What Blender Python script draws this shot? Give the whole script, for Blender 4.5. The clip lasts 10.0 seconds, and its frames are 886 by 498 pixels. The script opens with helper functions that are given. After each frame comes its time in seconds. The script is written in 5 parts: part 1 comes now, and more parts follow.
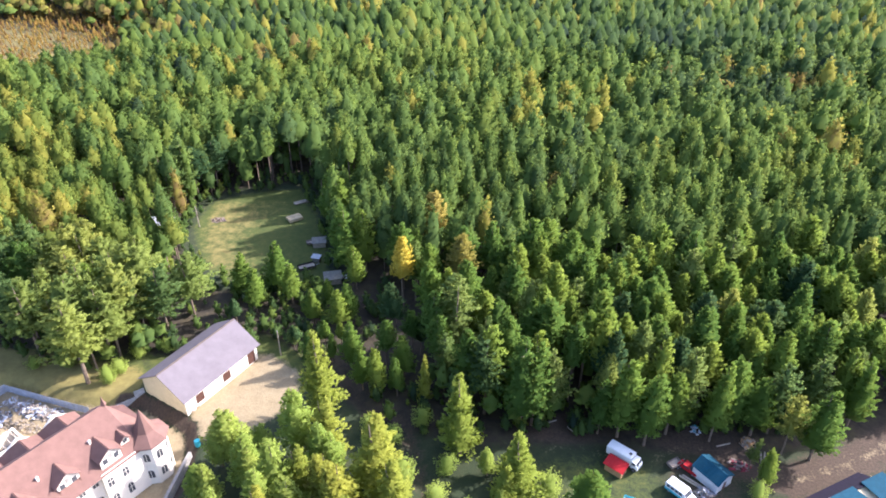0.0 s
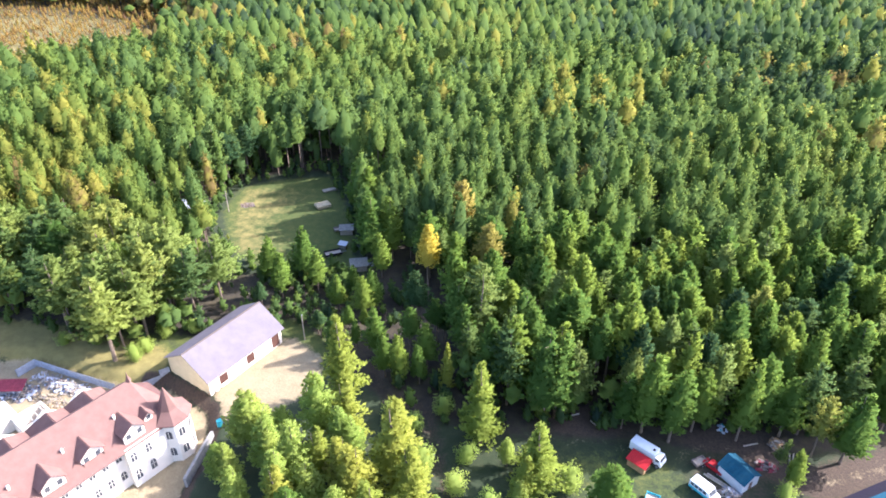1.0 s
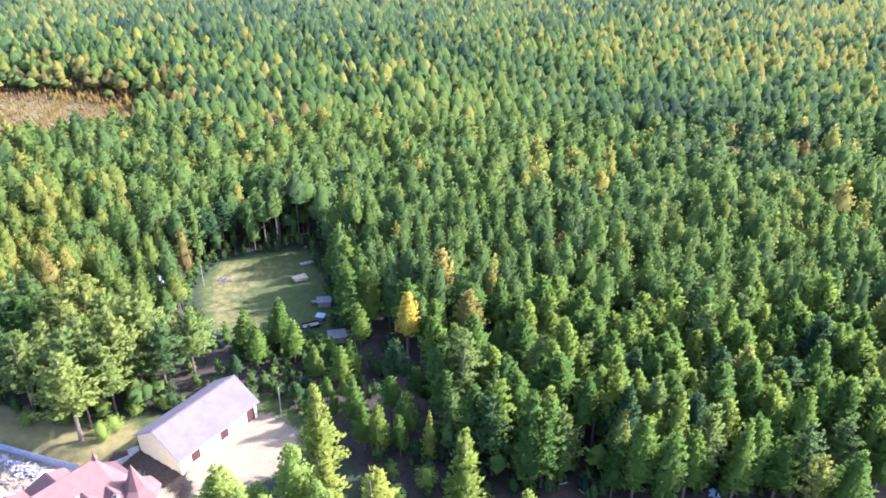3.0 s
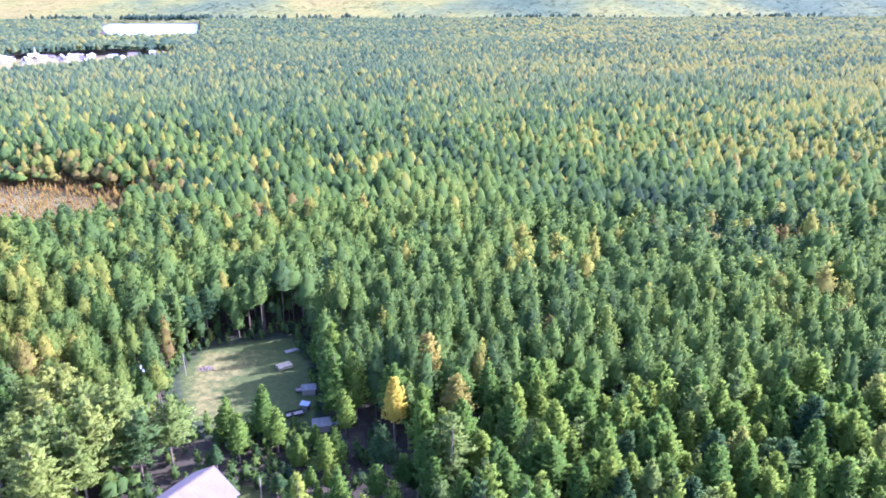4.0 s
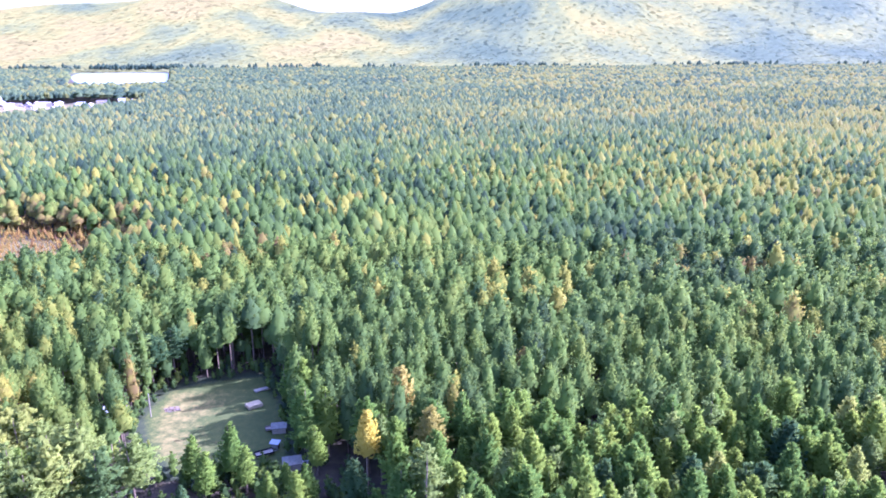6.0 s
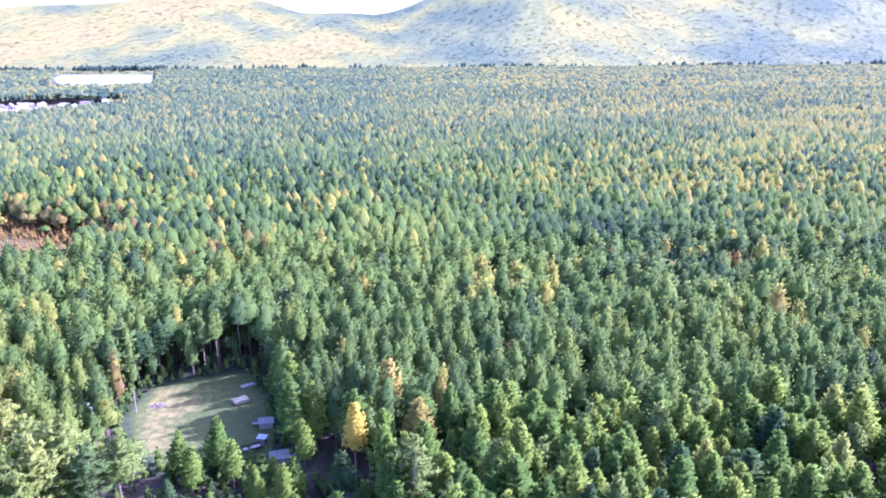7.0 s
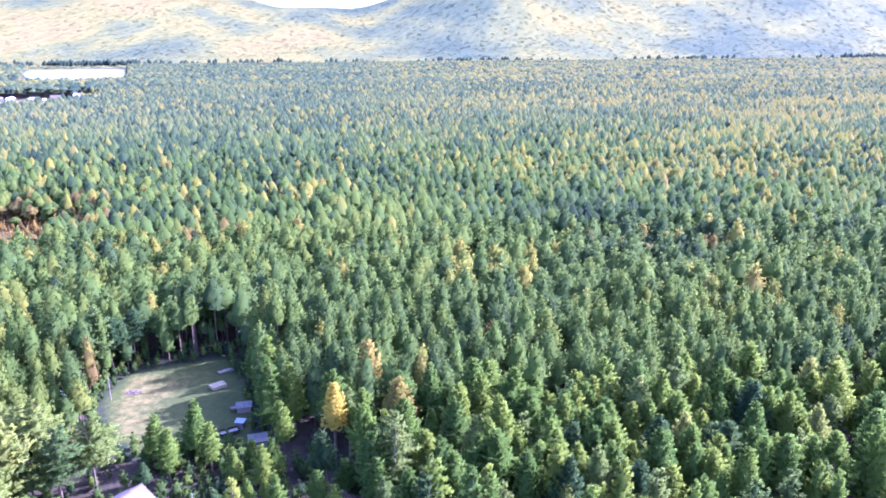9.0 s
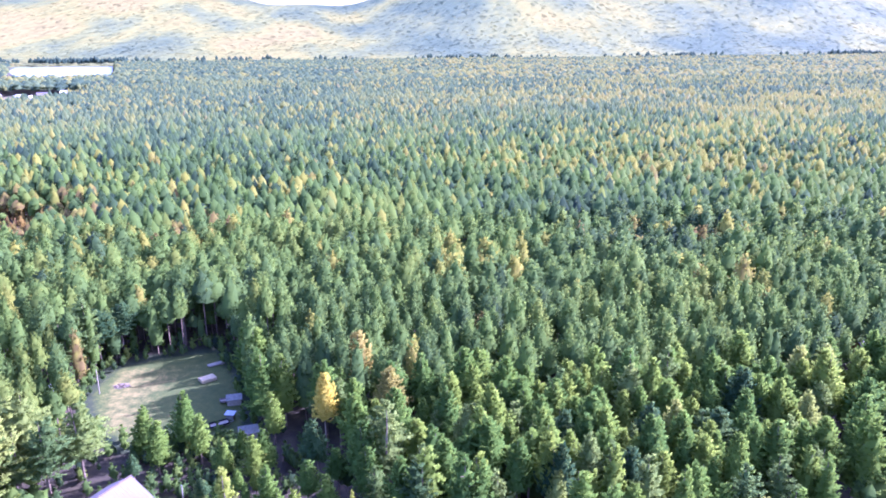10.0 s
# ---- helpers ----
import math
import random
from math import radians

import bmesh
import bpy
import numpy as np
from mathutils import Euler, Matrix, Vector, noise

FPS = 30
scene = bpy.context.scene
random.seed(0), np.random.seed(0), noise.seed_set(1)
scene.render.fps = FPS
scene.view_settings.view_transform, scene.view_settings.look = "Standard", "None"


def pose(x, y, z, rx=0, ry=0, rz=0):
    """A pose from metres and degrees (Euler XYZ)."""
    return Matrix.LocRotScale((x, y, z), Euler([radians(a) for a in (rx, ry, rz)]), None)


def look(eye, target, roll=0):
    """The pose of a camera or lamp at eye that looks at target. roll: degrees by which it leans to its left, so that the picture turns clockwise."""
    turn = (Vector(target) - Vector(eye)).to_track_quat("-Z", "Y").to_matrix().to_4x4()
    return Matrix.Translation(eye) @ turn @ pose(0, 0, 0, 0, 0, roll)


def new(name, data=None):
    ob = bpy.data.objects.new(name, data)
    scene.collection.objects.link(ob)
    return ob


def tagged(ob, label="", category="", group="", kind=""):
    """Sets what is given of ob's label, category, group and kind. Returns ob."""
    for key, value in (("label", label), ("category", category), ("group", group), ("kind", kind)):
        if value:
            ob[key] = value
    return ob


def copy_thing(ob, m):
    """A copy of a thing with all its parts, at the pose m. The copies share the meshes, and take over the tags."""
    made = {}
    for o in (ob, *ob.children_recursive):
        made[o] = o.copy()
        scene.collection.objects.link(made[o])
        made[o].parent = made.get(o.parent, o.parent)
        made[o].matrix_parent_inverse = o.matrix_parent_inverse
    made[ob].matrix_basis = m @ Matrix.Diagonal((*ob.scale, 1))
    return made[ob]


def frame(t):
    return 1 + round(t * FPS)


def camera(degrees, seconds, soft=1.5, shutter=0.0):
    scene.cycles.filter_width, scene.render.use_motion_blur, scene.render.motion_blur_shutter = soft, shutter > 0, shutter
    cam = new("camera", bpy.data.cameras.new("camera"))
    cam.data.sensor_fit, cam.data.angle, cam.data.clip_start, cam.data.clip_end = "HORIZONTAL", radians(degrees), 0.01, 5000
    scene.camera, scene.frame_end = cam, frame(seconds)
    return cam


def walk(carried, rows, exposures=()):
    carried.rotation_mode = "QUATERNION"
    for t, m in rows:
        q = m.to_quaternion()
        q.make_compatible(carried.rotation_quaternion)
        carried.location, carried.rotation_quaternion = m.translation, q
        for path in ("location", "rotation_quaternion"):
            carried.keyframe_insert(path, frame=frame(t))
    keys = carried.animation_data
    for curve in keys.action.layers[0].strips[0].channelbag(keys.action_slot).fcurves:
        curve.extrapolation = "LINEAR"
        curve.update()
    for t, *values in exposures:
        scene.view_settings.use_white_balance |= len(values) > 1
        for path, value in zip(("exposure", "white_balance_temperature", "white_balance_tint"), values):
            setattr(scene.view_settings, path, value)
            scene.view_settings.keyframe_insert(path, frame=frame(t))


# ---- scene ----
# camera: a drone that sinks straight down while it tilts up
cam = camera(63.1, 10.0, soft=1.8)
METRES, EYE, TILT, LEAN, TURN = 20.3, 108.75, -33.2, 0.0, 0.0
ROWS = [
    (0.0, 0.0, 0.0, 0.0, 0.0, 0.0, 0.0),
    (0.5, 0.0351, 0.0289, -0.0521, 2.34, -0.13, -1.54),
    (1.0, 0.0311, 0.0556, -0.0943, 2.31, -0.25, -1.57),
    (1.5, 0.0204, 0.0782, -0.1391, 1.95, -0.29, -1.26),
    (2.0, 0.0147, 0.0965, -0.1859, 1.52, -0.35, -0.93),
    (2.2, 0.0144, 0.1040, -0.1950, 1.34, -0.20, -0.80),
    (2.5, 0.0142, 0.116, -0.2066, 1.06, 1.82, -0.59),
    (3.0, 0.0182, 0.1243, -0.2579, 0.61, 6.28, -0.29),
    (3.2, 0.0178, 0.1300, -0.2790, 0.42, 7.95, -0.15),
    (4.3, 0.0134, 0.1630, -0.3990, -0.67, 14.38, 0.66),
    (4.5, 0.0127, 0.1689, -0.4204, -0.87, 14.4, 0.8),
    (5.0, 0.0132, 0.1904, -0.4639, -1.36, 14.32, 1.15),
    (5.2, 0.0142, 0.1990, -0.4700, -1.55, 14.45, 1.29),
    (5.5, 0.0159, 0.2109, -0.478, -1.83, 15.28, 1.5),
    (5.7, 0.0163, 0.2205, -0.4970, -2.01, 17.05, 1.63),
    (6.8, 0.0190, 0.2740, -0.6100, -2.97, 17.38, 2.29),
    (7.0, 0.0194, 0.284, -0.63, -3.14, 17.35, 2.41),
    (7.5, 0.0203, 0.3091, -0.6725, -3.54, 17.24, 2.69),
    (8.0, 0.0184, 0.3338, -0.714, -3.91, 17.14, 2.96),
    (8.5, 0.0177, 0.3593, -0.7558, -4.27, 17.03, 3.21),
    (9.0, 0.016, 0.3848, -0.7964, -4.62, 16.92, 3.44),
    (9.5, 0.0163, 0.4094, -0.8367, -4.94, 16.82, 3.68),
    (10.0, 0.0136, 0.4344, -0.8743, -5.27, 16.7, 3.92),
]
EXPOSURES = [(0.0, 1.84, 5980, 23), (0.5, 2.01, 5880, 22), (2.3, 2.22, 5560, 26), (3.2, 2.25, 5180, 33), (4.4, 2.38, 4850, 49), (5.5, 2.41, 4820, 54), (6.8, 2.44, 4800, 60), (10.0, 2.45, 4780, 62)]
walk(cam, [(t, pose(0, 0, EYE, TILT, LEAN, TURN) @ pose(METRES * x, METRES * y, METRES * z, 90 + pitch, roll, yaw)) for t, x, y, z, yaw, pitch, roll in ROWS], EXPOSURES)

# ---- light ----
SUN_AZ, SUN_EL = radians(71), radians(34)  # clockwise from +y
world = bpy.data.worlds.new("sky")
scene.world = world
world.use_nodes = True
sky = world.node_tree.nodes.new("ShaderNodeTexSky")
sky.sky_type, sky.sun_disc, sky.sun_elevation, sky.sun_rotation = "NISHITA", False, SUN_EL, SUN_AZ
sky.air_density, sky.dust_density, sky.ozone_density = 1.0, 2.5, 1.0
back = world.node_tree.nodes["Background"]
back.inputs["Strength"].default_value = 0.15
world.node_tree.links.new(sky.outputs["Color"], back.inputs["Color"])
sun = new("sun", bpy.data.lights.new("sun", "SUN"))
sun.data.energy, sun.data.angle, sun.data.color = 3.5, radians(0.5), (1.0, 0.94, 0.84)
sun_way = Vector((math.sin(SUN_AZ) * math.cos(SUN_EL), math.cos(SUN_AZ) * math.cos(SUN_EL), math.sin(SUN_EL)))
sun.matrix_world = look(sun_way * 200, (0, 0, 0))


# ---- materials ----
class Nodes:
    """A material's node tree with short calls."""

    def __init__(self, name):
        self.mat = bpy.data.materials.new(name)
        self.mat.use_nodes = True
        self.tree = self.mat.node_tree
        self.shader = self.tree.nodes["Principled BSDF"]
        self.out = self.tree.nodes["Material Output"]

    def add(self, kind, **inputs):
        n = self.tree.nodes.new(kind)
        for key, value in inputs.items():
            self.put(n.inputs[key.replace("_", " ")], value)
        return n

    def put(self, socket, value):
        if isinstance(value, bpy.types.NodeSocket):
            self.tree.links.new(value, socket)
        else:
            socket.default_value = value

    def noise(self, scale, detail=4.0, rough=0.55, vector=None):
        n = self.add("ShaderNodeTexNoise", Scale=scale, Detail=detail, Roughness=rough)
        self.put(n.inputs["Vector"], vector or self.place())
        return n.outputs["Fac"]

    def place(self):
        return self.add("ShaderNodeNewGeometry").outputs["Position"]

    def local(self):
        return self.add("ShaderNodeTexCoord").outputs["Object"]

    def math(self, op, a, b=0.0, clamp=False):
        n = self.tree.nodes.new("ShaderNodeMath")
        n.operation, n.use_clamp = op, clamp
        self.put(n.inputs[0], a)
        self.put(n.inputs[1], b)
        return n.outputs[0]

    def ramp(self, fac, stops):
        n = self.add("ShaderNodeValToRGB")
        while len(n.color_ramp.elements) < len(stops):
            n.color_ramp.elements.new(0.5)
        for e, (p, c) in zip(n.color_ramp.elements, stops):
            e.position, e.color = p, (*c, 1)
        self.put(n.inputs["Fac"], fac)
        return n.outputs["Color"]

    def mix(self, fac, a, b, how="MIX"):
        n = self.tree.nodes.new("ShaderNodeMix")
        n.data_type, n.blend_type = "RGBA", how
        self.put(n.inputs[0], fac)
        self.put(n.inputs[6], (*a, 1) if isinstance(a, tuple) else a)
        self.put(n.inputs[7], (*b, 1) if isinstance(b, tuple) else b)
        return n.outputs[2]

    def attribute(self, name):
        n = self.add("ShaderNodeAttribute")
        n.attribute_name = name
        return n.outputs["Fac"]

    def bump(self, height, strength=0.4, distance=0.05):
        n = self.add("ShaderNodeBump", Strength=strength, Distance=distance, Height=height)
        self.put(self.shader.inputs["Normal"], n.outputs["Normal"])

    def finish(self, colour=None, rough=0.8, metal=0.0):
        if colour is not None:
            self.put(self.shader.inputs["Base Color"], (*colour, 1) if isinstance(colour, tuple) else colour)
        self.put(self.shader.inputs["Roughness"], rough)
        self.put(self.shader.inputs["Metallic"], metal)
        return self.mat


def plain(name, colour, rough=0.7, metal=0.0, vary=0.18, scale=1.5, bump=0.15):
    """Paint, wood, plaster or metal with stains at two scales and a little relief."""
    n = Nodes(name)
    stain = n.noise(scale, 5)
    grain = n.noise(scale * 14, 3)
    f = n.math("ADD", n.math("MULTIPLY", stain, 0.7), n.math("MULTIPLY", grain, 0.3))
    dark = tuple(c * (1 - vary * 1.6) for c in colour)
    light = tuple(min(1.0, c * (1 + vary)) for c in colour)
    n.bump(grain, bump, 0.02)
    n.shader.inputs["Specular IOR Level"].default_value = 0.25 if rough > 0.4 else 0.5
    return n.finish(n.ramp(f, [(0.3, dark), (0.7, light)]), rough, metal)


def foliage(name, stops, from_attribute=False, gloss=0.8, hazed=None):
    """Needles or leaves: the hue changes from tree to tree, and mottles within the crown."""
    n = Nodes(name)
    if from_attribute:
        hue = n.attribute("tint")
    else:
        hue = n.add("ShaderNodeObjectInfo").outputs["Random"]
    clump = n.noise(0.6, 3)
    speck = n.noise(3.5, 2)
    fac = n.math("ADD", hue, n.math("MULTIPLY", n.math("SUBTRACT", clump, 0.5), 0.30), clamp=True)
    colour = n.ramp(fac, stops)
    # second ramp is the leaf colour with haze painted in, more with distance
    if hazed:
        colour = n.mix(n.attribute("haze_share"), colour, n.ramp(fac, hazed))
    colour = n.mix(n.math("MULTIPLY", speck, 0.45), colour, (0.66, 0.72, 0.58), "MULTIPLY")
    n.finish(colour, gloss)
    n.shader.inputs["Specular IOR Level"].default_value = 0.06
    through_leaf = n.add("ShaderNodeBsdfTranslucent", Color=n.mix(0.25, colour, (0.22, 0.24, 0.04)))
    both = n.add("ShaderNodeMixShader", Fac=0.56)
    n.tree.links.new(n.shader.outputs[0], both.inputs[1])
    n.tree.links.new(through_leaf.outputs[0], both.inputs[2])
    n.tree.links.new(both.outputs[0], n.out.inputs["Surface"])
    return n.mat


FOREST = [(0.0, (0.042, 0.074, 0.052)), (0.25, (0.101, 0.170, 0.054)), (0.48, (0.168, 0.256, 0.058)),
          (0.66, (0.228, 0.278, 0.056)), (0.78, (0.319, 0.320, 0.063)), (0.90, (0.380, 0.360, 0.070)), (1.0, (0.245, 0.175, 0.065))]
# the same trees far off, with aerial haze put into their colours
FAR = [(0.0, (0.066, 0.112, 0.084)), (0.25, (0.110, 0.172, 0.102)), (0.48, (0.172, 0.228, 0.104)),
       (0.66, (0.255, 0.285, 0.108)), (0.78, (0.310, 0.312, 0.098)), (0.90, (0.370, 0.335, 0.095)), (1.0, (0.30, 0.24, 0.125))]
# autumn hues of the hills, lightened to put distance haze into the colour
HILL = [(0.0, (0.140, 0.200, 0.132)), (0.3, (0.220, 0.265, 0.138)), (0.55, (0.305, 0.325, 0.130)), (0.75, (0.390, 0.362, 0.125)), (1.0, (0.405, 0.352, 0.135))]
LEAF_STUFF = foliage("mixed_forest_leaves", FOREST, True, hazed=FAR)
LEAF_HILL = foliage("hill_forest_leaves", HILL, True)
LEAF_LARCH = foliage("larch_needles", [(0.0, (0.105, 0.200, 0.045)), (0.5, (0.180, 0.290, 0.054)), (1.0, (0.285, 0.365, 0.062))])
LEAF_PINE = foliage("pine_needles", [(0.0, (0.100, 0.178, 0.066)), (0.5, (0.165, 0.255, 0.076)), (1.0, (0.245, 0.320, 0.086))])
LEAF_FRESH = foliage("yellow_green_needles", [(0.0, (0.230, 0.315, 0.086)), (0.5, (0.320, 0.385, 0.094)), (1.0, (0.410, 0.425, 0.100))])
LEAF_SPRUCE = foliage("sunlit_yellow_needles", [(0.0, (0.33, 0.41, 0.075)), (1.0, (0.45, 0.46, 0.085))])
LEAF_DARK = foliage("dark_needles", [(0.0, (0.050, 0.110, 0.048)), (1.0, (0.092, 0.170, 0.066))])
LEAF_GOLD = foliage("golden_needles", [(0.0, (0.68, 0.54, 0.085)), (1.0, (0.80, 0.66, 0.12))])
LEAF_YELLOW = foliage("pale_yellow_leaves", [(0.0, (0.36, 0.33, 0.08)), (1.0, (0.46, 0.38, 0.10))])
LEAF_ROUND = foliage("green_leaves", [(0.0, (0.340, 0.460, 0.100)), (1.0, (0.470, 0.550, 0.125))])
LEAF_SCRUB = foliage("scrub_twigs", [(0.0, (0.22, 0.12, 0.065)), (0.35, (0.36, 0.22, 0.066)), (0.7, (0.40, 0.275, 0.070)), (0.9, (0.28, 0.23, 0.065)), (1.0, (0.13, 0.15, 0.05))], True)
BARK = plain("bark", (0.20, 0.15, 0.11), 0.9, vary=0.3, scale=2.0, bump=0.6)


def ground_material():
    n = Nodes("forest_ground")
    fine, mid, wide = n.noise(2.2, 5, 0.7), n.noise(0.45, 5, 0.6), n.noise(0.05, 4)
    duff = n.ramp(mid, [(0.3, (0.024, 0.021, 0.015)), (0.5, (0.046, 0.036, 0.022)), (0.7, (0.066, 0.057, 0.027))])
    grass = n.ramp(n.math("ADD", n.math("MULTIPLY", mid, 0.6), n.math("MULTIPLY", fine, 0.4)),
                   [(0.3, (0.015, 0.027, 0.009)), (0.5, (0.026, 0.041, 0.014)), (0.7, (0.048, 0.052, 0.020))])
    dry = n.ramp(mid, [(0.3, (0.145, 0.122, 0.036)), (0.7, (0.23, 0.194, 0.060))])
    lawn = n.ramp(n.math("ADD", n.math("MULTIPLY", mid, 0.6), n.math("MULTIPLY", fine, 0.4)),
                  [(0.3, (0.038, 0.064, 0.010)), (0.5, (0.064, 0.086, 0.014)), (0.7, (0.112, 0.112, 0.025))])
    sand = n.ramp(n.math("ADD", n.math("MULTIPLY", mid, 0.5), n.math("MULTIPLY", fine, 0.5)),
                  [(0.3, (0.21, 0.160, 0.086)), (0.6, (0.32, 0.255, 0.148)), (0.75, (0.40, 0.33, 0.215))])
    earth = n.ramp(fine, [(0.3, (0.038, 0.026, 0.017)), (0.7, (0.092, 0.062, 0.040))])
    shake = n.math("MULTIPLY", n.math("SUBTRACT", n.math("ADD", n.math("MULTIPLY", fine, 0.5), n.math("MULTIPLY", mid, 0.5)), 0.5), 1.6)

    def where(name):
        a = n.math("ADD", n.attribute(name), shake)
        return n.math("MULTIPLY", n.math("SUBTRACT", a, 0.35), 3.3, clamp=True)

    c = n.mix(where("grass"), duff, grass)
    c = n.mix(where("lawn"), c, lawn)
    c = n.mix(where("dry"), c, dry)
    c = n.mix(where("earth"), c, earth)
    c = n.mix(where("sand"), c, sand)
    c = n.mix(n.math("MULTIPLY", wide, 0.3), c, (0.5, 0.5, 0.45), "MULTIPLY")
    n.bump(fine, 0.7, 0.15)
    return n.finish(c, 0.95)


GROUND = ground_material()


# ---- geometry helpers ----
class Geo:
    """Gathers vertices and faces; one mesh in the end."""

    def __init__(self):
        self.v, self.f = [], []

    def add(self, verts, faces, m=None):
        k = len(self.v)
        self.v += [tuple(m @ Vector(p)) if m else tuple(p) for p in verts]
        self.f += [tuple(i + k for i in f) for f in faces]
        return self

    def box(self, x0, x1, y0, y1, z0, z1, m=None, bevel=0.0):
        if bevel <= 0:
            v = [(x, y, z) for z in (z0, z1) for y in (y0, y1) for x in (x0, x1)]
            return self.add(v, [(0, 2, 3, 1), (4, 5, 7, 6), (0, 1, 5, 4), (2, 6, 7, 3), (0, 4, 6, 2), (1, 3, 7, 5)], m)
        bm = bmesh.new()
        bmesh.ops.create_cube(bm, size=1.0, matrix=Matrix.LocRotScale(((x0 + x1) / 2, (y0 + y1) / 2, (z0 + z1) / 2), None, (x1 - x0, y1 - y0, z1 - z0)))
        bmesh.ops.bevel(bm, geom=bm.edges[:], offset=bevel, segments=2, affect="EDGES")
        bm.verts.index_update()
        self.add([p.co[:] for p in bm.verts], [tuple(p.index for p in f.verts) for f in bm.faces], m)
        bm.free()
        return self

    def lathe(self, rings, sides, m=None, caps=True, start=0.0):
        """rings: (radius, z) from the bottom up, round the z axis."""
        v = [(r * math.cos(start + 2 * math.pi * i / sides), r * math.sin(start + 2 * math.pi * i / sides), z) for r, z in rings for i in range(sides)]
        f = [(j * sides + i, j * sides + (i + 1) % sides, (j + 1) * sides + (i + 1) % sides, (j + 1) * sides + i)
             for j in range(len(rings) - 1) for i in range(sides)]
        if caps:
            f += [tuple(range(sides))[::-1], tuple((len(rings) - 1) * sides + i for i in range(sides))]
        return self.add(v, f, m)

    def extrude(self, outline, depth, m=None):
        """An outline in x, z pushed along +y."""
        n = len(outline)
        v = [(x, 0, z) for x, z in outline] + [(x, depth, z) for x, z in outline]
        f = [tuple(range(n)), tuple(range(n, 2 * n))[::-1]] + [(i, n + i, n + (i + 1) % n, (i + 1) % n) for i in range(n)]
        return self.add(v, f, m)

    def slab(self, corners, thick, m=None):
        """A plate of given thickness below the polygon of corners."""
        c = [Vector(p) for p in corners]
        nrm = (c[1] - c[0]).cross(c[2] - c[0]).normalized()
        n = len(c)
        v = c + [p - nrm * thick for p in c]
        f = [tuple(range(n)), tuple(range(n, 2 * n))[::-1]] + [(i, n + i, n + (i + 1) % n, (i + 1) % n) for i in range(n)]
        return self.add([p[:] for p in v], f, m)

    def mesh(self, name, mat, smooth=False):
        me = bpy.data.meshes.new(name)
        me.from_pydata(self.v, [], self.f)
        bm = bmesh.new()
        bm.from_mesh(me)
        bmesh.ops.recalc_face_normals(bm, faces=bm.faces[:])
        bm.to_mesh(me)
        bm.free()
        me.materials.append(mat)
        if smooth:
            me.polygons.foreach_set("use_smooth", [True] * len(me.polygons))
        return me


def part(name, geo, mat, parent, label="", m=None, smooth=False):
    me = geo.mesh(name, mat, smooth) if isinstance(geo, Geo) else geo
    ob = new(name, me)
    ob.parent = parent
    if m is not None:
        ob.matrix_basis = m
    return tagged(ob, label)


def thing(name, m, label, category, group="", kind=""):
    ob = new(name)
    ob.empty_display_size = 0.3
    ob.matrix_basis = m
    return tagged(ob, label, category, group, kind)


# ---- plan ----
YARD = [(-49.2, 63.8), (-49.2, 83.2), (-48.1, 89.9), (-48.7, 94.7), (-50.5, 101.4), (-53.1, 103.4), (-62.9, 109.3), (-68.1, 109.5), (-74.0, 108.8), (-84.1, 111.6), (-95.7, 115.3), (-137.8, 110.2), (-137.8, 29.0), (-55.1, 29.0)]
CLEARING = [(-72.5, 178.3), (-71.0, 192.5), (-58.0, 198.5), (-44.5, 202.0), (-37.0, 184.5), (-32.5, 169.7), (-28.5, 149.0), (-39.1, 150.1), (-55.1, 150.8), (-63.8, 156.6)]
BARN_YARD = [(-52.8, 103.7), (-42.8, 121.1), (-39.1, 123.2), (-31.2, 116.7), (-31.2, 107.3), (-37.7, 100.8), (-47.9, 97.1)]
OPEN_EDGE = [(-174.0, 127.0), (-98.6, 126.5), (-75.4, 117.0), (-66.7, 120.3), (-47.9, 131.5), (-39.1, 128.3), (-31.5, 121.5), (-24.0, 113.0), (-17.4, 109.0), (-8.7, 103.5), (8.7, 99.5), (20.3, 99.5), (40.6, 97.9), (56.5, 97.1), (68.1, 97.9), (87.0, 101.5), (108.8, 107.3), (188.5, 137.8)]
BURNT = [(-340.0, 285.0), (-335.0, 395.0), (-215.0, 388.0), (-160.0, 364.0), (-138.0, 335.0), (-158.0, 305.0), (-195.0, 280.0), (-255.0, 268.0)]
STREAM = [(-19.5, 116.0), (-18.3, 109.4), (-15.3, 105.5), (-9.6, 104.8), (-7.0, 100.4), (-5.5, 93.0), (-3.0, 84.5), (-2.0, 78.0)]
GLADE = [(165.3, 197.2), (136.3, 166.8), (116.0, 146.4), (94.2, 118.9), (87.0, 104.4)]
TRACK = [(11.6, 96.4), (23.2, 95.7), (34.8, 93.5), (40.6, 93.5), (47.9, 97.1), (52.2, 94.2), (58.0, 91.1), (63.8, 87.7), (75.4, 91.3), (89.9, 97.9), (116.0, 107.3)]
LAKE = [(-735.0, 1650.0), (-620.0, 1635.0), (-538.0, 1665.0), (-655.0, 2075.0), (-740.0, 2350.0), (-835.0, 2660.0), (-1000.0, 2685.0), (-1145.0, 2665.0), (-1060.0, 2400.0), (-900.0, 2060.0)]


def inside(poly, x, y):
    x, y = np.asarray(x, float), np.asarray(y, float)
    res = np.zeros(x.shape, bool)
    for (x0, y0), (x1, y1) in zip(poly, poly[1:] + poly[:1]):
        cross = ((y0 > y) != (y1 > y)) & (x < (x1 - x0) * (y - y0) / ((y1 - y0) or 1e-9) + x0)
        res ^= cross
    return res


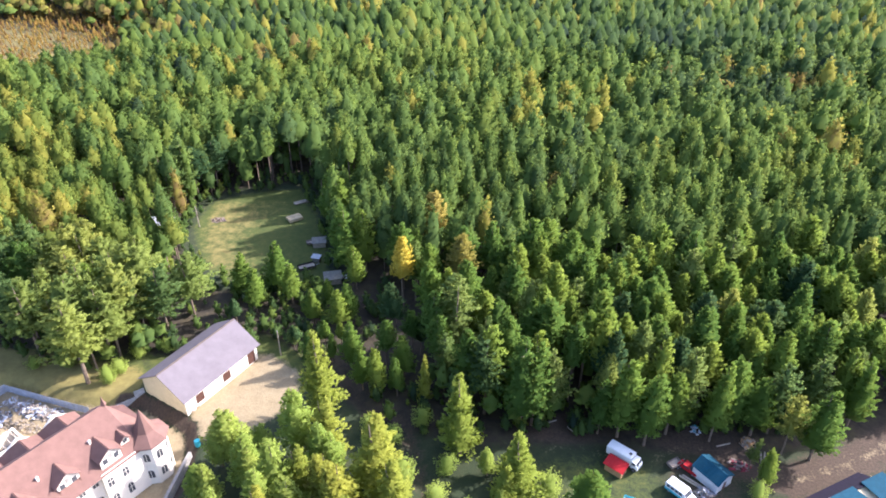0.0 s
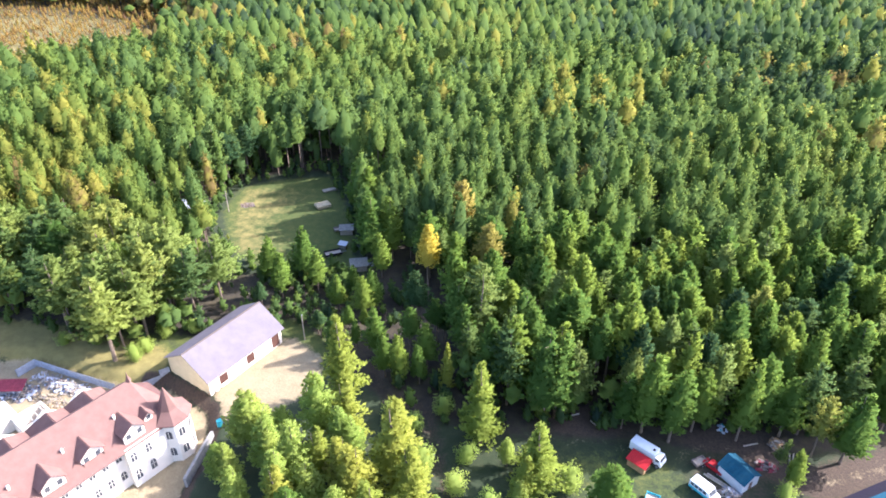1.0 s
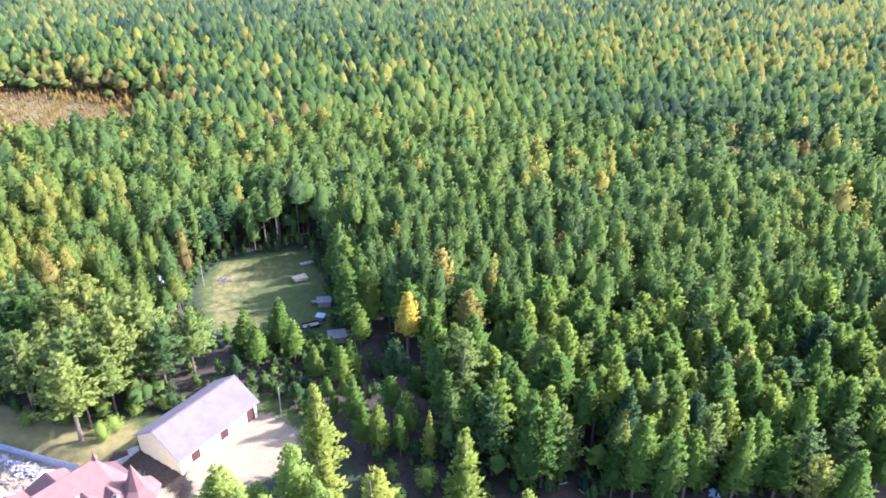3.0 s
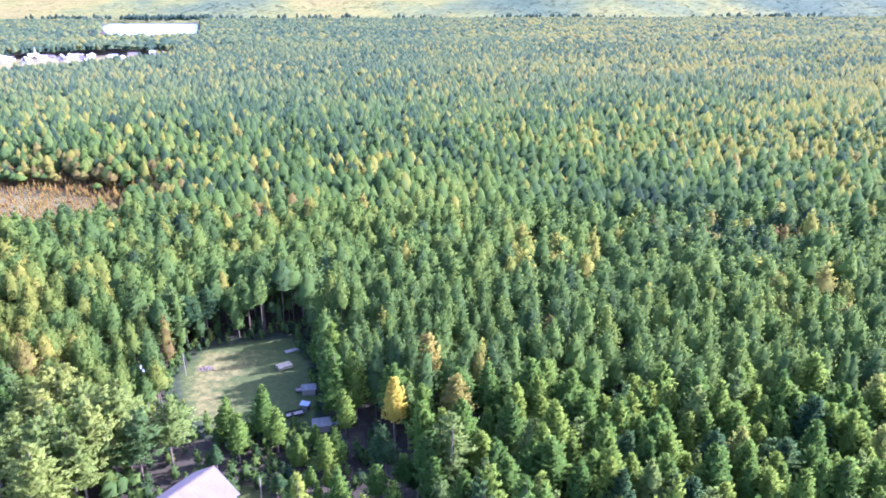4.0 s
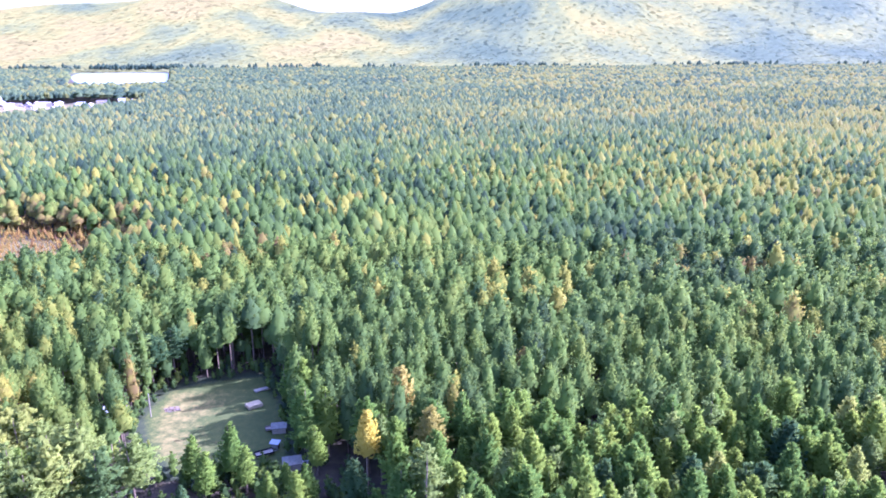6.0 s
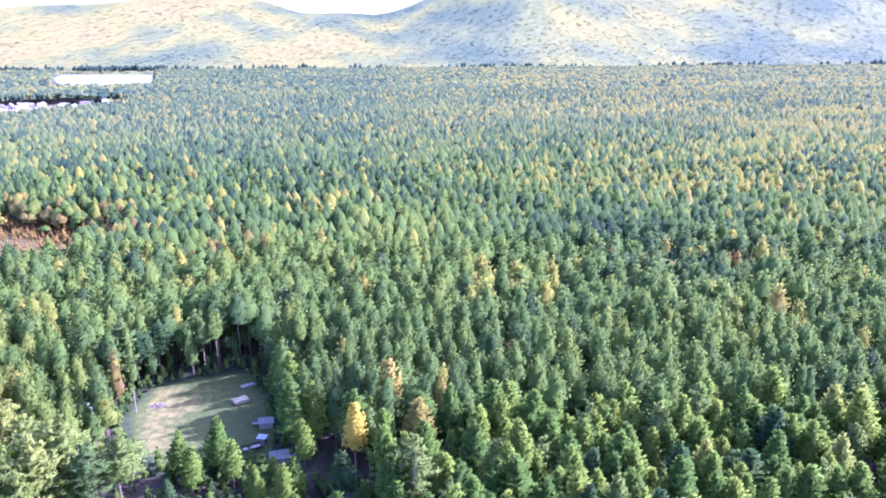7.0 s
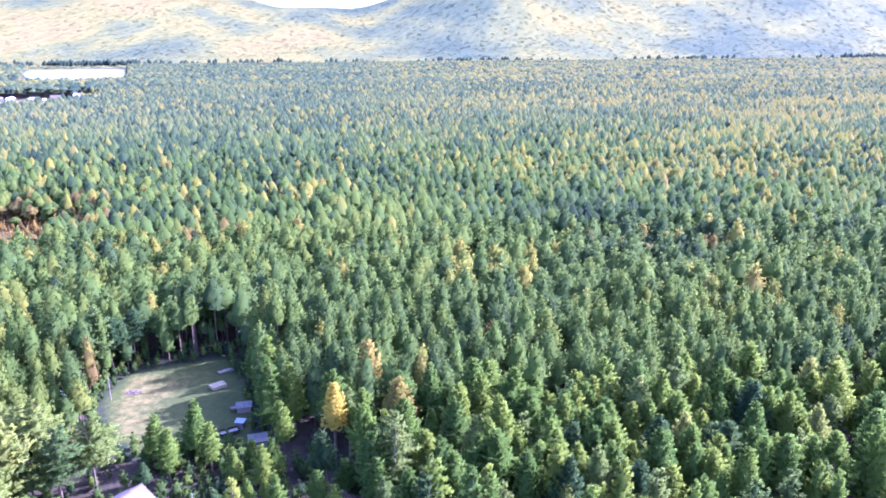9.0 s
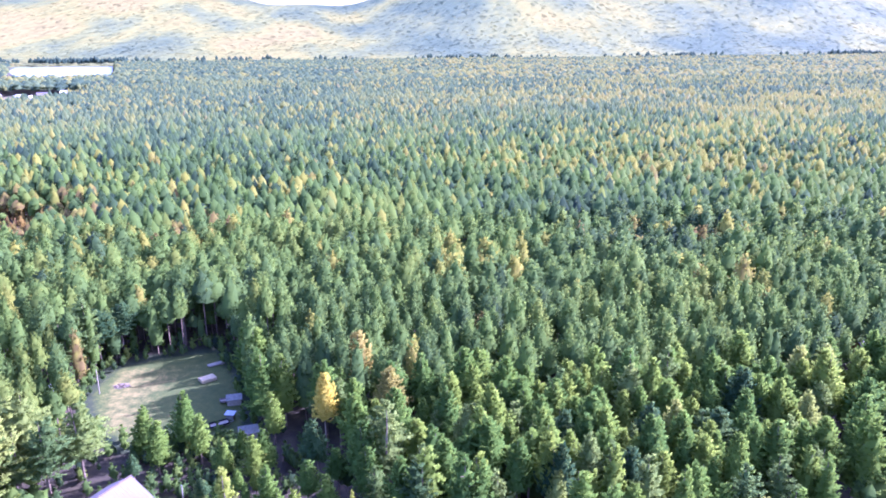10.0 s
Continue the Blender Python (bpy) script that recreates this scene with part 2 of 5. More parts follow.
def away(line, x, y, closed=False):
    """Distance from a line of points."""
    x, y = np.asarray(x, float), np.asarray(y, float)
    best = np.full(x.shape, 1e9)
    pts = line + line[:1] if closed else line
    for (x0, y0), (x1, y1) in zip(pts, pts[1:]):
        dx, dy = x1 - x0, y1 - y0
        k = np.clip(((x - x0) * dx + (y - y0) * dy) / (dx * dx + dy * dy), 0, 1)
        best = np.minimum(best, np.hypot(x - x0 - k * dx, y - y0 - k * dy))
    return best


def signed(poly, x, y):
    d = away(poly, x, y, True)
    return np.where(inside(poly, x, y), d, -d)


def soft(d, width):
    return np.clip(0.5 + d / width, 0, 1)


def height(x, y):
    """The lie of the land: a sunk yard, a stream bed, a flat wood, hills far behind."""
    x, y = np.asarray(x, float), np.asarray(y, float)
    z = -2.2 * soft(signed(YARD, x, y), 2.0)
    z = z - 1.0 * np.clip(1 - away(STREAM, x, y) / 1.7, 0, 1)
    z = z + 0.26 * np.sin(x * 0.145 + 1.3) * np.sin(y * 0.117) * np.clip((y - 58) / 87, 0, 1) * (signed(YARD, x, y) < -4) * (signed(BARN_YARD, x, y) < -6)
    rise = np.clip((y - 2950) / 1650, 0, 1)
    rise = rise * rise * (3 - 2 * rise)
    bearing = np.degrees(np.arctan2(x, np.maximum(y, 1)))
    ridge = 235 + 185 * np.exp(-(((bearing + 15) / 6.5) ** 2)) + 28 * np.exp(-(((bearing + 3.5) / 2.5) ** 2)) + 340 * np.exp(-(((bearing - 11) / 8.0) ** 2)) + 240 * np.exp(-(((bearing - 29) / 10.0) ** 2)) + 60 * np.exp(-(((bearing + 30) / 7) ** 2))
    ridge = ridge + 22 * np.sin(x / 210 + y / 400) + 12 * np.sin(x / 160 - y / 190)
    return z + rise * ridge


def wave(x, y, size):
    """A smooth field, about -1 to 1, for stands of unlike trees."""
    return (np.sin(x / size + 1.7 * np.sin(y / size / 1.3 + 0.4)) + np.sin(y / size * 1.21 + 1.3 * np.sin(x / size / 0.9 + 2.1))) / 2


def ground_sheet():
    left = -131 - np.cumsum(np.concatenate([np.minimum(5.0 * 1.17 ** np.arange(50), 105.0), 400 * 1.3 ** np.arange(7)]))
    right = 109 + np.cumsum(np.concatenate([np.minimum(5.0 * 1.17 ** np.arange(50), 105.0), 400 * 1.3 ** np.arange(7)]))
    xs = np.concatenate([left[::-1], np.arange(-131, 109.1, 1.4), right])
    ys = np.concatenate([np.array([-5000, -2500, -1200, -600, -300, -150, -60, 0, 30, 46, 58]), np.arange(66, 212, 1.4), 214 + np.cumsum(4.0 * 1.12 ** np.arange(37)), np.arange(2650, 5600, 75.0)])
    gx, gy = np.meshgrid(xs, ys)
    x, y = gx.ravel(), gy.ravel()
    z = height(x, y) - 2.5 * np.clip((y - 2800) / 250, 0, 1)
    w = len(xs)
    i = (np.arange(len(ys) - 1)[:, None] * w + np.arange(w - 1)[None, :]).ravel()
    quads = np.stack([i, i + 1, i + 1 + w, i + w], 1)
    me = bpy.data.meshes.new("ground")
    me.from_pydata(np.stack([x, y, z], 1).tolist(), [], quads.tolist())
    edge = np.interp(x, [p[0] for p in OPEN_EDGE], [p[1] for p in OPEN_EDGE])
    cover = {}
    cover["sand"] = np.maximum.reduce([soft(signed(BARN_YARD, x, y), 4.0), soft(signed(YARD, x, y) - 0.5, 1.5) * 0.95, soft(0.8 - away(TRACK, x, y), 4.0) * 0.5 * (x < 60), soft(1.3 - away(TRACK, x, y), 4.0) * 0.5 * (x >= 60)])
    bank = np.clip(1 - np.abs(signed(YARD, x, y)) / 2.2, 0, 1) * (x > -68) * (y > 58)
    cover["earth"] = np.maximum.reduce([bank * 1.2, soft(4.3 - np.hypot((x - 24) / 2.2, y - 101), 4.0) * 0.85, soft(4.3 - np.hypot((x - 50) / 2.2, y - 98), 4.0) * 0.8, soft(2.5 - away(STREAM, x, y), 3.0) * 0.5, soft(4.5 - away(TRACK, x, y), 4.0) * 0.75 * (x >= 52),
                                        soft(9 - np.hypot(x - 48.0, (y - 88.0) * 1.2), 6.0) * 0.5, soft(5 - away([(-66.0, 133.0), (-30.0, 137.0)], x, y), 6.0) * 0.3])
    cover["sand"] = cover["sand"] * (1 - np.clip(bank * 1.6, 0, 1))
    cl = signed(CLEARING, x, y)
    cover["grass"] = np.maximum.reduce([np.clip((y - 2600) / 100, 0, 1), soft(cl + 4.0, 6.0), soft((edge - y) - 2.0, 7.0) * (y > 58) * 0.85])
    cover["dry"] = np.maximum.reduce([soft(cl - 1.0, 6.0) * (0.17 + 0.36 * np.clip((-46 - x) / 16, 0, 1) + 0.12 * wave(x, y, 5.0)) * np.clip((199 - y) / 8, 0.2, 1), soft(signed(BURNT, x, y), 28.0) * 0.65, np.clip((y - 2600) / 200, 0, 1) * 0.55 + np.clip((y - 3000) / 150, 0, 1) * 0.4, soft(1 - np.hypot((x + 590) / 200, (y - 1165 - 0.42 * (x + 590)) / 130), 0.4) * 0.7,
                                      soft(6.0 - away([(-108, 121), (-90, 117.5), (-70, 113)], x, y), 5.0) * 0.95])
    cover["lawn"] = np.maximum.reduce([soft(cl - 0.5, 5.0), np.clip((y - 2600) / 80, 0, 1), soft(8.0 - np.hypot((x - 27) / 2.2, y - 87), 6.0) * 0.5, soft(3.2 - away([(-41, 127), (-33, 120.5), (-27.5, 113)], x, y), 3.0) * 0.7, soft(6 - away([(-92, 121), (-60, 118)], x, y), 5.0) * 0.62])
    for name, values in cover.items():
        a = me.attributes.new(name, "FLOAT", "POINT")
        a.data.foreach_set("value", np.ascontiguousarray(values, np.float32))
    me.materials.append(GROUND)
    me.polygons.foreach_set("use_smooth", [True] * len(me.polygons))
    return tagged(new("ground", me), "grass, forest duff and sandy earth running to far hills", "ground", kind="structure")


ground_sheet()


# ---- trees ----
def crown_radius(kind, s):
    """The crown's outline: s from 0 at its foot to 1 at its tip; metres for a tree 14 m high."""
    if kind == "larch":
        return 2.80 * (1 - s) ** 0.71 * min(1.0, 0.72 + s * 1.5) + 0.03
    if kind == "canopy":
        return 3.55 * (1 - s) ** 0.68 * min(1.0, 0.72 + s * 1.5) + 0.03
    if kind == "spruce":
        return 2.25 * (1 - s) ** 0.80 * min(1.0, 0.72 + s * 4) + 0.05
    if kind == "dome":
        return 3.1 * (1 - s) ** 0.46 * min(1.0, 0.75 + s * 2.0) + 0.04
    if kind == "bushy":
        return 2.7 * (1 - s) ** 0.6 * min(1.0, 0.7 + s * 2.0) + 0.05
    if kind == "pine":
        return 3.0 * (1 - s) ** 0.62 * min(1.0, 0.66 + s * 1.5) + 0.06
    return 3.0 * math.sin(math.pi * min(1.0, 0.12 + 0.88 * s)) ** 0.6 + 0.1


FOOT = {"larch": 0.50, "canopy": 0.55, "bushy": 0.20, "dome": 0.50, "spruce": 0.12, "pine": 0.38, "round": 0.06}
TIERS = {"spruce": 12, "pine": 7, "bushy": 7}
#        slope of the limbs at the crown's foot and tip, how far they curl up, breadth of their sprays
BOUGHS = {"larch": (-0.05, 0.75, 0.25, 0.36), "canopy": (0.0, 0.8, 0.2, 0.4), "spruce": (-0.28, 0.45, 0.30, 0.30), "pine": (0.02, 0.5, 0.16, 0.27), "bushy": (0.0, 0.8, 0.2, 0.42)}


def crown_arrays(kind, seed, branches, tufts, leaf, core_sides, core_rings, core, foot=None):
    """Triangles of a crown: a ragged inner body, and limbs in whorls, each a spray of needle tufts."""
    rng = np.random.default_rng(seed)
    foot = foot or FOOT[kind]
    tall = 14.0
    verts, tris, nrm = [], [], []
    lobes = rng.uniform(0, 6.28, 3)
    lean = rng.normal(size=2) * 0.35

    def lobe(a, s):
        """Uneven outline: a few broad bulges round and up the crown."""
        return 1 + 0.15 * math.sin(2 * a + lobes[0] + 3 * s) + 0.11 * math.sin(3 * a + lobes[1] - 7 * s) + 0.06 * math.sin(5 * a + lobes[2] + 11 * s)

    zs = np.linspace(0.02, 1.0 if core > 0.9 else 0.93, core_rings + 1)
    for j, s in enumerate(zs[:-1]):
        r = crown_radius(kind, s) * core
        for i in range(core_sides):
            a = 2 * math.pi * (i + 0.5 * (j % 2)) / core_sides + rng.uniform(-0.2, 0.2)
            k = r * lobe(a, s) * rng.uniform(0.82, 1.16)
            verts.append((k * math.cos(a) + lean[0] * s, k * math.sin(a) + lean[1] * s, tall * (foot + (1 - foot) * s) + rng.uniform(-0.35, 0.35)))
            nrm.append((0.45 * math.cos(a), 0.45 * math.sin(a), 0.6 * s + 0.5))
    verts.append((lean[0], lean[1], tall * (0.995 if core > 0.9 else foot + (1 - foot) * 0.9)))
    nrm.append((0.0, 0.0, 1.0))
    top = len(verts) - 1
    for j in range(core_rings - 1):
        for i in range(core_sides):
            a, b = j * core_sides + i, j * core_sides + (i + 1) % core_sides
            tris += [(a, b, b + core_sides), (a, b + core_sides, a + core_sides)]
    for i in range(core_sides):
        tris.append(((core_rings - 1) * core_sides + i, (core_rings - 1) * core_sides + (i + 1) % core_sides, top))
    tiers = TIERS.get(kind, 0)
    low, high, curl, breadth = BOUGHS.get(kind, (0.0, 0.7, 0.1, 0.5))
    for k in range(branches):
        u = (k + rng.uniform(0, 1)) / branches
        s = min(0.98, 1 - (1 - u) ** 0.66)
        if tiers:
            s = min(0.98, max(0.0, (math.floor(s * tiers) + 0.45 + rng.normal() * (0.16 if kind in ("pine", "spruce") else 0.32)) / tiers))
        a = k * 2.39996 + rng.uniform(-0.4, 0.4)
        r = crown_radius(kind, s) * lobe(a, s) * (rng.uniform(0.55, 1.25) if kind in ("pine", "spruce") else rng.uniform(0.86, 1.07))
        out = np.array([math.cos(a), math.sin(a), 0.0])
        side = np.array([-math.sin(a), math.cos(a), 0.0])
        lift = low + (high - low) * s + rng.uniform(-0.10, 0.12)
        root = np.array([lean[0] * s, lean[1] * s, tall * (foot + (1 - foot) * s) - max(lift, 0) * r * 0.7])
        for j in range(tufts):
            f = (0.25 if kind == "pine" else 0.42) + (0.78 if kind == "pine" else 0.60) * (j + rng.uniform(0.2, 1.0)) / tufts
            fan = breadth * r * (1.35 - f) + 0.12
            p = root + (out * f + np.array([0, 0, lift * f + curl * f * f])) * r + side * rng.uniform(-fan, fan) + np.array([0, 0, rng.uniform(-0.10, 0.12)])
            for _ in range(3):
                way = out * 0.6 + side * rng.uniform(-0.8, 0.8) + np.array([0, 0, (0.12 if kind == "pine" else 0.35) + 0.45 * s + rng.uniform(-0.25, 0.35)])
                way /= np.linalg.norm(way)
                across = np.cross(way, rng.normal(size=3))
                across /= np.linalg.norm(across) + 1e-9
                w, h = leaf * rng.uniform(0.30, 0.5), leaf * rng.uniform(0.7, 1.2)
                q = p + rng.normal(size=3) * leaf * 0.22
                n = len(verts)
                verts += [tuple(q - across * w - way * h * 0.3), tuple(q + across * w - way * h * 0.3), tuple(q + way * h * 0.7)]
                soft_n = out * (0.28 + 0.24 * f) + np.array([0, 0, 0.66 + 0.45 * s]) + rng.normal(size=3) * (0.22 if kind in ("pine", "spruce", "bushy", "round") else 0.12) + side * rng.uniform(-0.15, 0.15)
                outward = np.dot(np.cross(across, way), soft_n) > 0
                tris.append((n, n + 1, n + 2) if outward else (n, n + 2, n + 1))
                nrm += [tuple(soft_n)] * 3
    nrm = np.array(nrm)
    return np.array(verts), np.array(tris), nrm / np.linalg.norm(nrm, axis=1)[:, None]


def tri_mesh(name, verts, tris, mats, tint=None, slots=None, haze_share=None, normals=None):
    me = bpy.data.meshes.new(name)
    n = len(tris)
    me.vertices.add(len(verts))
    me.vertices.foreach_set("co", np.ascontiguousarray(verts, np.float32).ravel())
    me.loops.add(3 * n)
    me.loops.foreach_set("vertex_index", np.ascontiguousarray(tris, np.int32).ravel())
    me.polygons.add(n)
    me.polygons.foreach_set("loop_start", np.arange(0, 3 * n, 3, dtype=np.int32))
    for m in mats:
        me.materials.append(m)
    if slots is not None:
        me.polygons.foreach_set("material_index", np.ascontiguousarray(slots, np.int32))
    if tint is not None:
        a = me.attributes.new("tint", "FLOAT", "POINT")
        a.data.foreach_set("value", np.ascontiguousarray(tint, np.float32))
    if haze_share is not None:
        a = me.attributes.new("haze_share", "FLOAT", "POINT")
        a.data.foreach_set("value", np.ascontiguousarray(haze_share, np.float32))
    if normals is not None:
        a = me.attributes.new("custom_normal", "FLOAT_VECTOR", "POINT")
        a.data.foreach_set("vector", np.ascontiguousarray(normals, np.float32).ravel())
    me.update(calc_edges=True)
    return me


def trunk_geo(kind, seed):
    """A tapered, slightly bent stem with some bare limbs."""
    rng = random.Random(seed)
    g = Geo()
    bend = [(rng.uniform(-0.25, 0.25), rng.uniform(-0.25, 0.25)) for _ in range(3)]
    rings = []
    for k, z in enumerate((-0.4, 0.4, 4.0, 8.0, 11.5, 13.6)):
        bx, by = bend[min(2, k // 2)]
        r = (0.25, 0.19, 0.15, 0.11, 0.06, 0.02)[k]
        rings.append((r, z, bx * z / 14, by * z / 14))
    v = [(r * math.cos(i * math.pi / 3) + ox, r * math.sin(i * math.pi / 3) + oy, z) for r, z, ox, oy in rings for i in range(6)]
    f = [(j * 6 + i, j * 6 + (i + 1) % 6, j * 6 + 6 + (i + 1) % 6, j * 6 + 6 + i) for j in range(5) for i in range(6)]
    g.add(v, f + [tuple(range(30, 36))])
    for k in range(9):
        z = 14 * (FOOT[kind] + 0.04 * k)
        a, n = k * 2.4, 0.5 + rng.uniform(0.2, 0.8)
        m = Matrix.Translation((0, 0, z)) @ Matrix.Rotation(a, 4, "Z") @ Matrix.Rotation(radians(62), 4, "Y")
        g.lathe([(0.05, 0.0), (0.015, n)], 4, m, caps=False)
    return g


SPECIES = {
    "larch_tree": ("larch", LEAF_LARCH, 5, "green conical larch among the dense woodland", 74, 8),
    "pine_tree": ("pine", LEAF_PINE, 4, "tall pine with bare trunk and ragged green crown", 64, 14),
    "fresh_pine_tree": ("pine", LEAF_FRESH, 3, "tall sunlit pine with yellow-green crown", 66, 15),
    "bright_pine_tree": ("larch", LEAF_FRESH, 2, "yellow-green conifer among darker trees of the wood", 84, 9),
    "spruce_tree": ("spruce", LEAF_SPRUCE, 3, "narrow yellow-green conifer at the edge of the wood", 120, 9),
    "dark_pine_tree": ("larch", LEAF_DARK, 3, "dark blue-green conifer in the wood", 74, 8),
    "golden_larch_tree": ("larch", LEAF_GOLD, 1, "golden autumn larch standing out of green trees", 84, 9),
    "yellow_birch_tree": ("larch", LEAF_YELLOW, 2, "pale yellow autumn birch among green trees", 84, 9),
    "bush": ("round", LEAF_ROUND, 2, "light green leafy bush on rough grass", 60, 9),
    "leafy_tree": ("bushy", LEAF_ROUND, 3, "broad light green tree with full crown", 110, 9),
}
TEMPLATES = {}


def tree(name, x, y, tall, turn, wide=1.0, variant=0, group="trees of the wood"):
    kind, leafmat, count, label, branches, tufts = SPECIES[name]
    v = variant % count
    wide = wide * (1.7 if name == "bush" else 1.0)
    m = Matrix.LocRotScale((x, y, float(height(x, y))), Euler((0, 0, turn)), (wide * tall / 14, wide * tall / 14, tall / 14))
    if (name, v) not in TEMPLATES:
        seed = 100 + 17 * sorted(SPECIES).index(name) + v
        ob = thing(name, m, label, "bush" if name == "bush" else "tree", group)
        part("trunk", trunk_geo(kind, seed), BARK, ob, "brown bark trunk")
        verts, tris, nrm = crown_arrays(kind, seed, branches, tufts, 0.46 if name in ("larch_tree", "dark_pine_tree") else 0.38, 8, 6, 0.24 if kind == "pine" else 0.44 if kind in ("spruce", "bushy", "round") else 0.60, 0.24 if name == "larch_tree" and v < 2 else None)
        part("crown", tri_mesh("crown", verts, tris, [leafmat], normals=nrm), None, ob)
        TEMPLATES[name, v] = ob
        return ob
    ob = copy_thing(TEMPLATES[name, v], Matrix.Identity(4))
    ob.matrix_basis = m
    return ob


# trees that can be told apart, by kind and part of the place: x, y, height, width
KNOWN = []


def plant(name, places):
    KNOWN.extend((name, *p) for p in places)


# in the foreground
plant("pine_tree", [(57, 90.3, 8.7, 0.9)])
plant("bush", [(-37.5, 95.5, 4, 1.7), (-7, 87.7, 6.7, 1.12), (5, 78, 7, 0.9), (19, 84, 7, 0.9), (0.5, 90, 5, 1.2), (13.5, 88.5, 6.5, 1.1), (-1, 83, 5.5, 1.2), (56.5, 84, 5, 1)])
plant("yellow_birch_tree", [(-20.9, 82, 12.5, 1.2)])
plant("spruce_tree", [(3.2, 94.2, 20.3, 1.25), (-12, 84, 20.3, 1.7), (-19.9, 81.2, 15.9, 1.5), (-30.2, 74.7, 14.5, 1.5), (-25.5, 83.5, 14, 1.5), (-17, 78, 17, 1.7), (-9, 79.5, 15, 1.7), (-22, 93, 16, 1.5), (-14, 72, 15, 1.7), (-12.5, 86, 17, 1.3)])
plant("larch_tree", [(24.9, 79.8, 13, 1.35), (58.4, 86.4, 10.2, 0.85), (-27.5, 72, 13, 1.2)])
plant("larch_tree", [(69.5, 92.8, 17.4, 1)])
plant("spruce_tree", [(13, 83.8, 15.5, 1.75), (10.8, 82.6, 11, 1.6)])
plant("fresh_pine_tree", [(64.7, 94.1, 15.9, 0.85)])
plant("leafy_tree", [(-39.7, 91.9, 14.9, 1.31), (-28.7, 82.4, 16.7, 1), (-27, 93.5, 18.3, 1), (-34.1, 85.5, 11.7, 1.12), (-41.3, 82.6, 10, 1.25), (-21.8, 88.5, 14.9, 0.94), (8.1, 89.2, 7.8, 1.25), (-35, 86, 13.8, 1.12), (-31, 79, 13.8, 1.19), (-38, 77, 11.5, 1.12), (-41.5, 91.5, 11.5, 1.12), (-4, 76, 8, 0.9)])
plant("leafy_tree", [(-20, 88, 12.6, 1.12), (-44, 84, 9, 1.3), (-33, 91.5, 11, 1.2), (-26, 78, 13, 1.2), (-21, 74, 12, 1.2), (10, 80, 7.5, 1.2)])
# by the barn and the wood's edge
plant("pine_tree", [(-33.6, 124.6, 7, 1.4), (47.4, 101.4, 20.3, 0.9), (64.1, 99.6, 18.8, 0.95), (3.6, 123.5, 20.3, 1.15), (8.8, 114.3, 17.4, 0.8), (21.5, 103, 18, 1)])
plant("bush", [(-4.3, 101.5, 5.8, 1), (-9.5, 97.5, 4.5, 1.2), (-14, 99.5, 5, 1.1)])
plant("spruce_tree", [(-24.2, 104.1, 21, 1.25), (-3.9, 107.4, 13.8, 0.8)])
plant("larch_tree", [(-8.3, 114.7, 13, 0.95), (-17, 111.9, 11.6, 0.9), (-19.7, 118.3, 13, 0.95), (34.2, 98.7, 20.3, 0.9), (39, 96.6, 18.8, 0.9), (56.5, 100.8, 18.8, 0.95), (12.3, 119, 18.8, 0.95), (18.7, 107.6, 18.8, 0.95), (30.5, 99.5, 14, 0.9), (44, 99.5, 17, 0.95), (60.5, 99, 16, 1)])
plant("dark_pine_tree", [(-32.8, 124.1, 7.5, 1.1)])
# behind the yard
plant("pine_tree", [(-90.8, 124.5, 18, 1.35), (-63.7, 129.9, 18.8, 1.43), (-97.5, 129.0, 17.4, 1.5), (-103.2, 140.2, 20.3, 1.5), (-99.2, 148.5, 20.3, 1.5)])
plant("bush", [(-70.1, 117.2, 4, 1.3), (-82, 118.8, 3.6, 1.4), (-68, 122.5, 5, 1.2), (-89.5, 118.4, 3.2, 1.5), (-62, 124.5, 4, 1.5), (-71.3, 114, 5.2, 1)])
plant("pine_tree", [(-76.1, 189.9, 21.8, 1.35), (-79.5, 184.5, 17, 1.3)])
plant("dark_pine_tree", [(-74.5, 193.5, 17.5, 1.6), (-80.5, 188.0, 17, 1.7), (-70.0, 199.0, 17, 1.5)])
plant("fresh_pine_tree", [(-89.8, 122.1, 20.3, 1.57), (-85.7, 136, 20.3, 1.66), (-73.4, 137.9, 20.3, 1.5), (-58.9, 134.8, 18.8, 1.43), (-76, 113.7, 21.8, 1.5), (-86.9, 149.1, 20.3, 1.43)])
# in the wood and round the clearing
plant("yellow_birch_tree", [(-2.6, 158.6, 21.8, 1.15), (4.5, 140.5, 20.6, 1.15)])
plant("golden_larch_tree", [(-9.6, 139.1, 21.0, 0.86)])
plant("larch_tree", [(-41, 146, 15.2, 1), (-49.4, 144.4, 13, 1.05), (-31.3, 136.9, 8.5, 1), (-24.1, 131.4, 12.3, 1), (-24.6, 153.6, 20.3, 0.95), (-20, 155, 18.8, 0.9), (-45, 138, 13, 1), (-37, 141.5, 12, 1), (-27.5, 140, 8.5, 1), (-22, 134, 12, 0.95), (-30.5, 133.5, 10, 0.9)])
plant("dark_pine_tree", [(-10.7, 126, 17.4, 1), (-48, 131.5, 9, 1)])
plant("larch_tree", [(-27.6, 164.5, 17, 0.95), (-26.0, 158.5, 16, 0.95), (-21.8, 147.2, 13, 0.95), (-28.5, 171.5, 19, 1.0), (-31.5, 178.0, 19, 1.0)])
for i, (name, x, y, tall, wide) in enumerate(KNOWN):
    tree(name, x, y, tall, i * 1.9, wide * (1.2 if name == "leafy_tree" and y < 96 and x < 0 else 1.3 if name == "larch_tree" else 1.0), i % 2 if name == "larch_tree" else i)


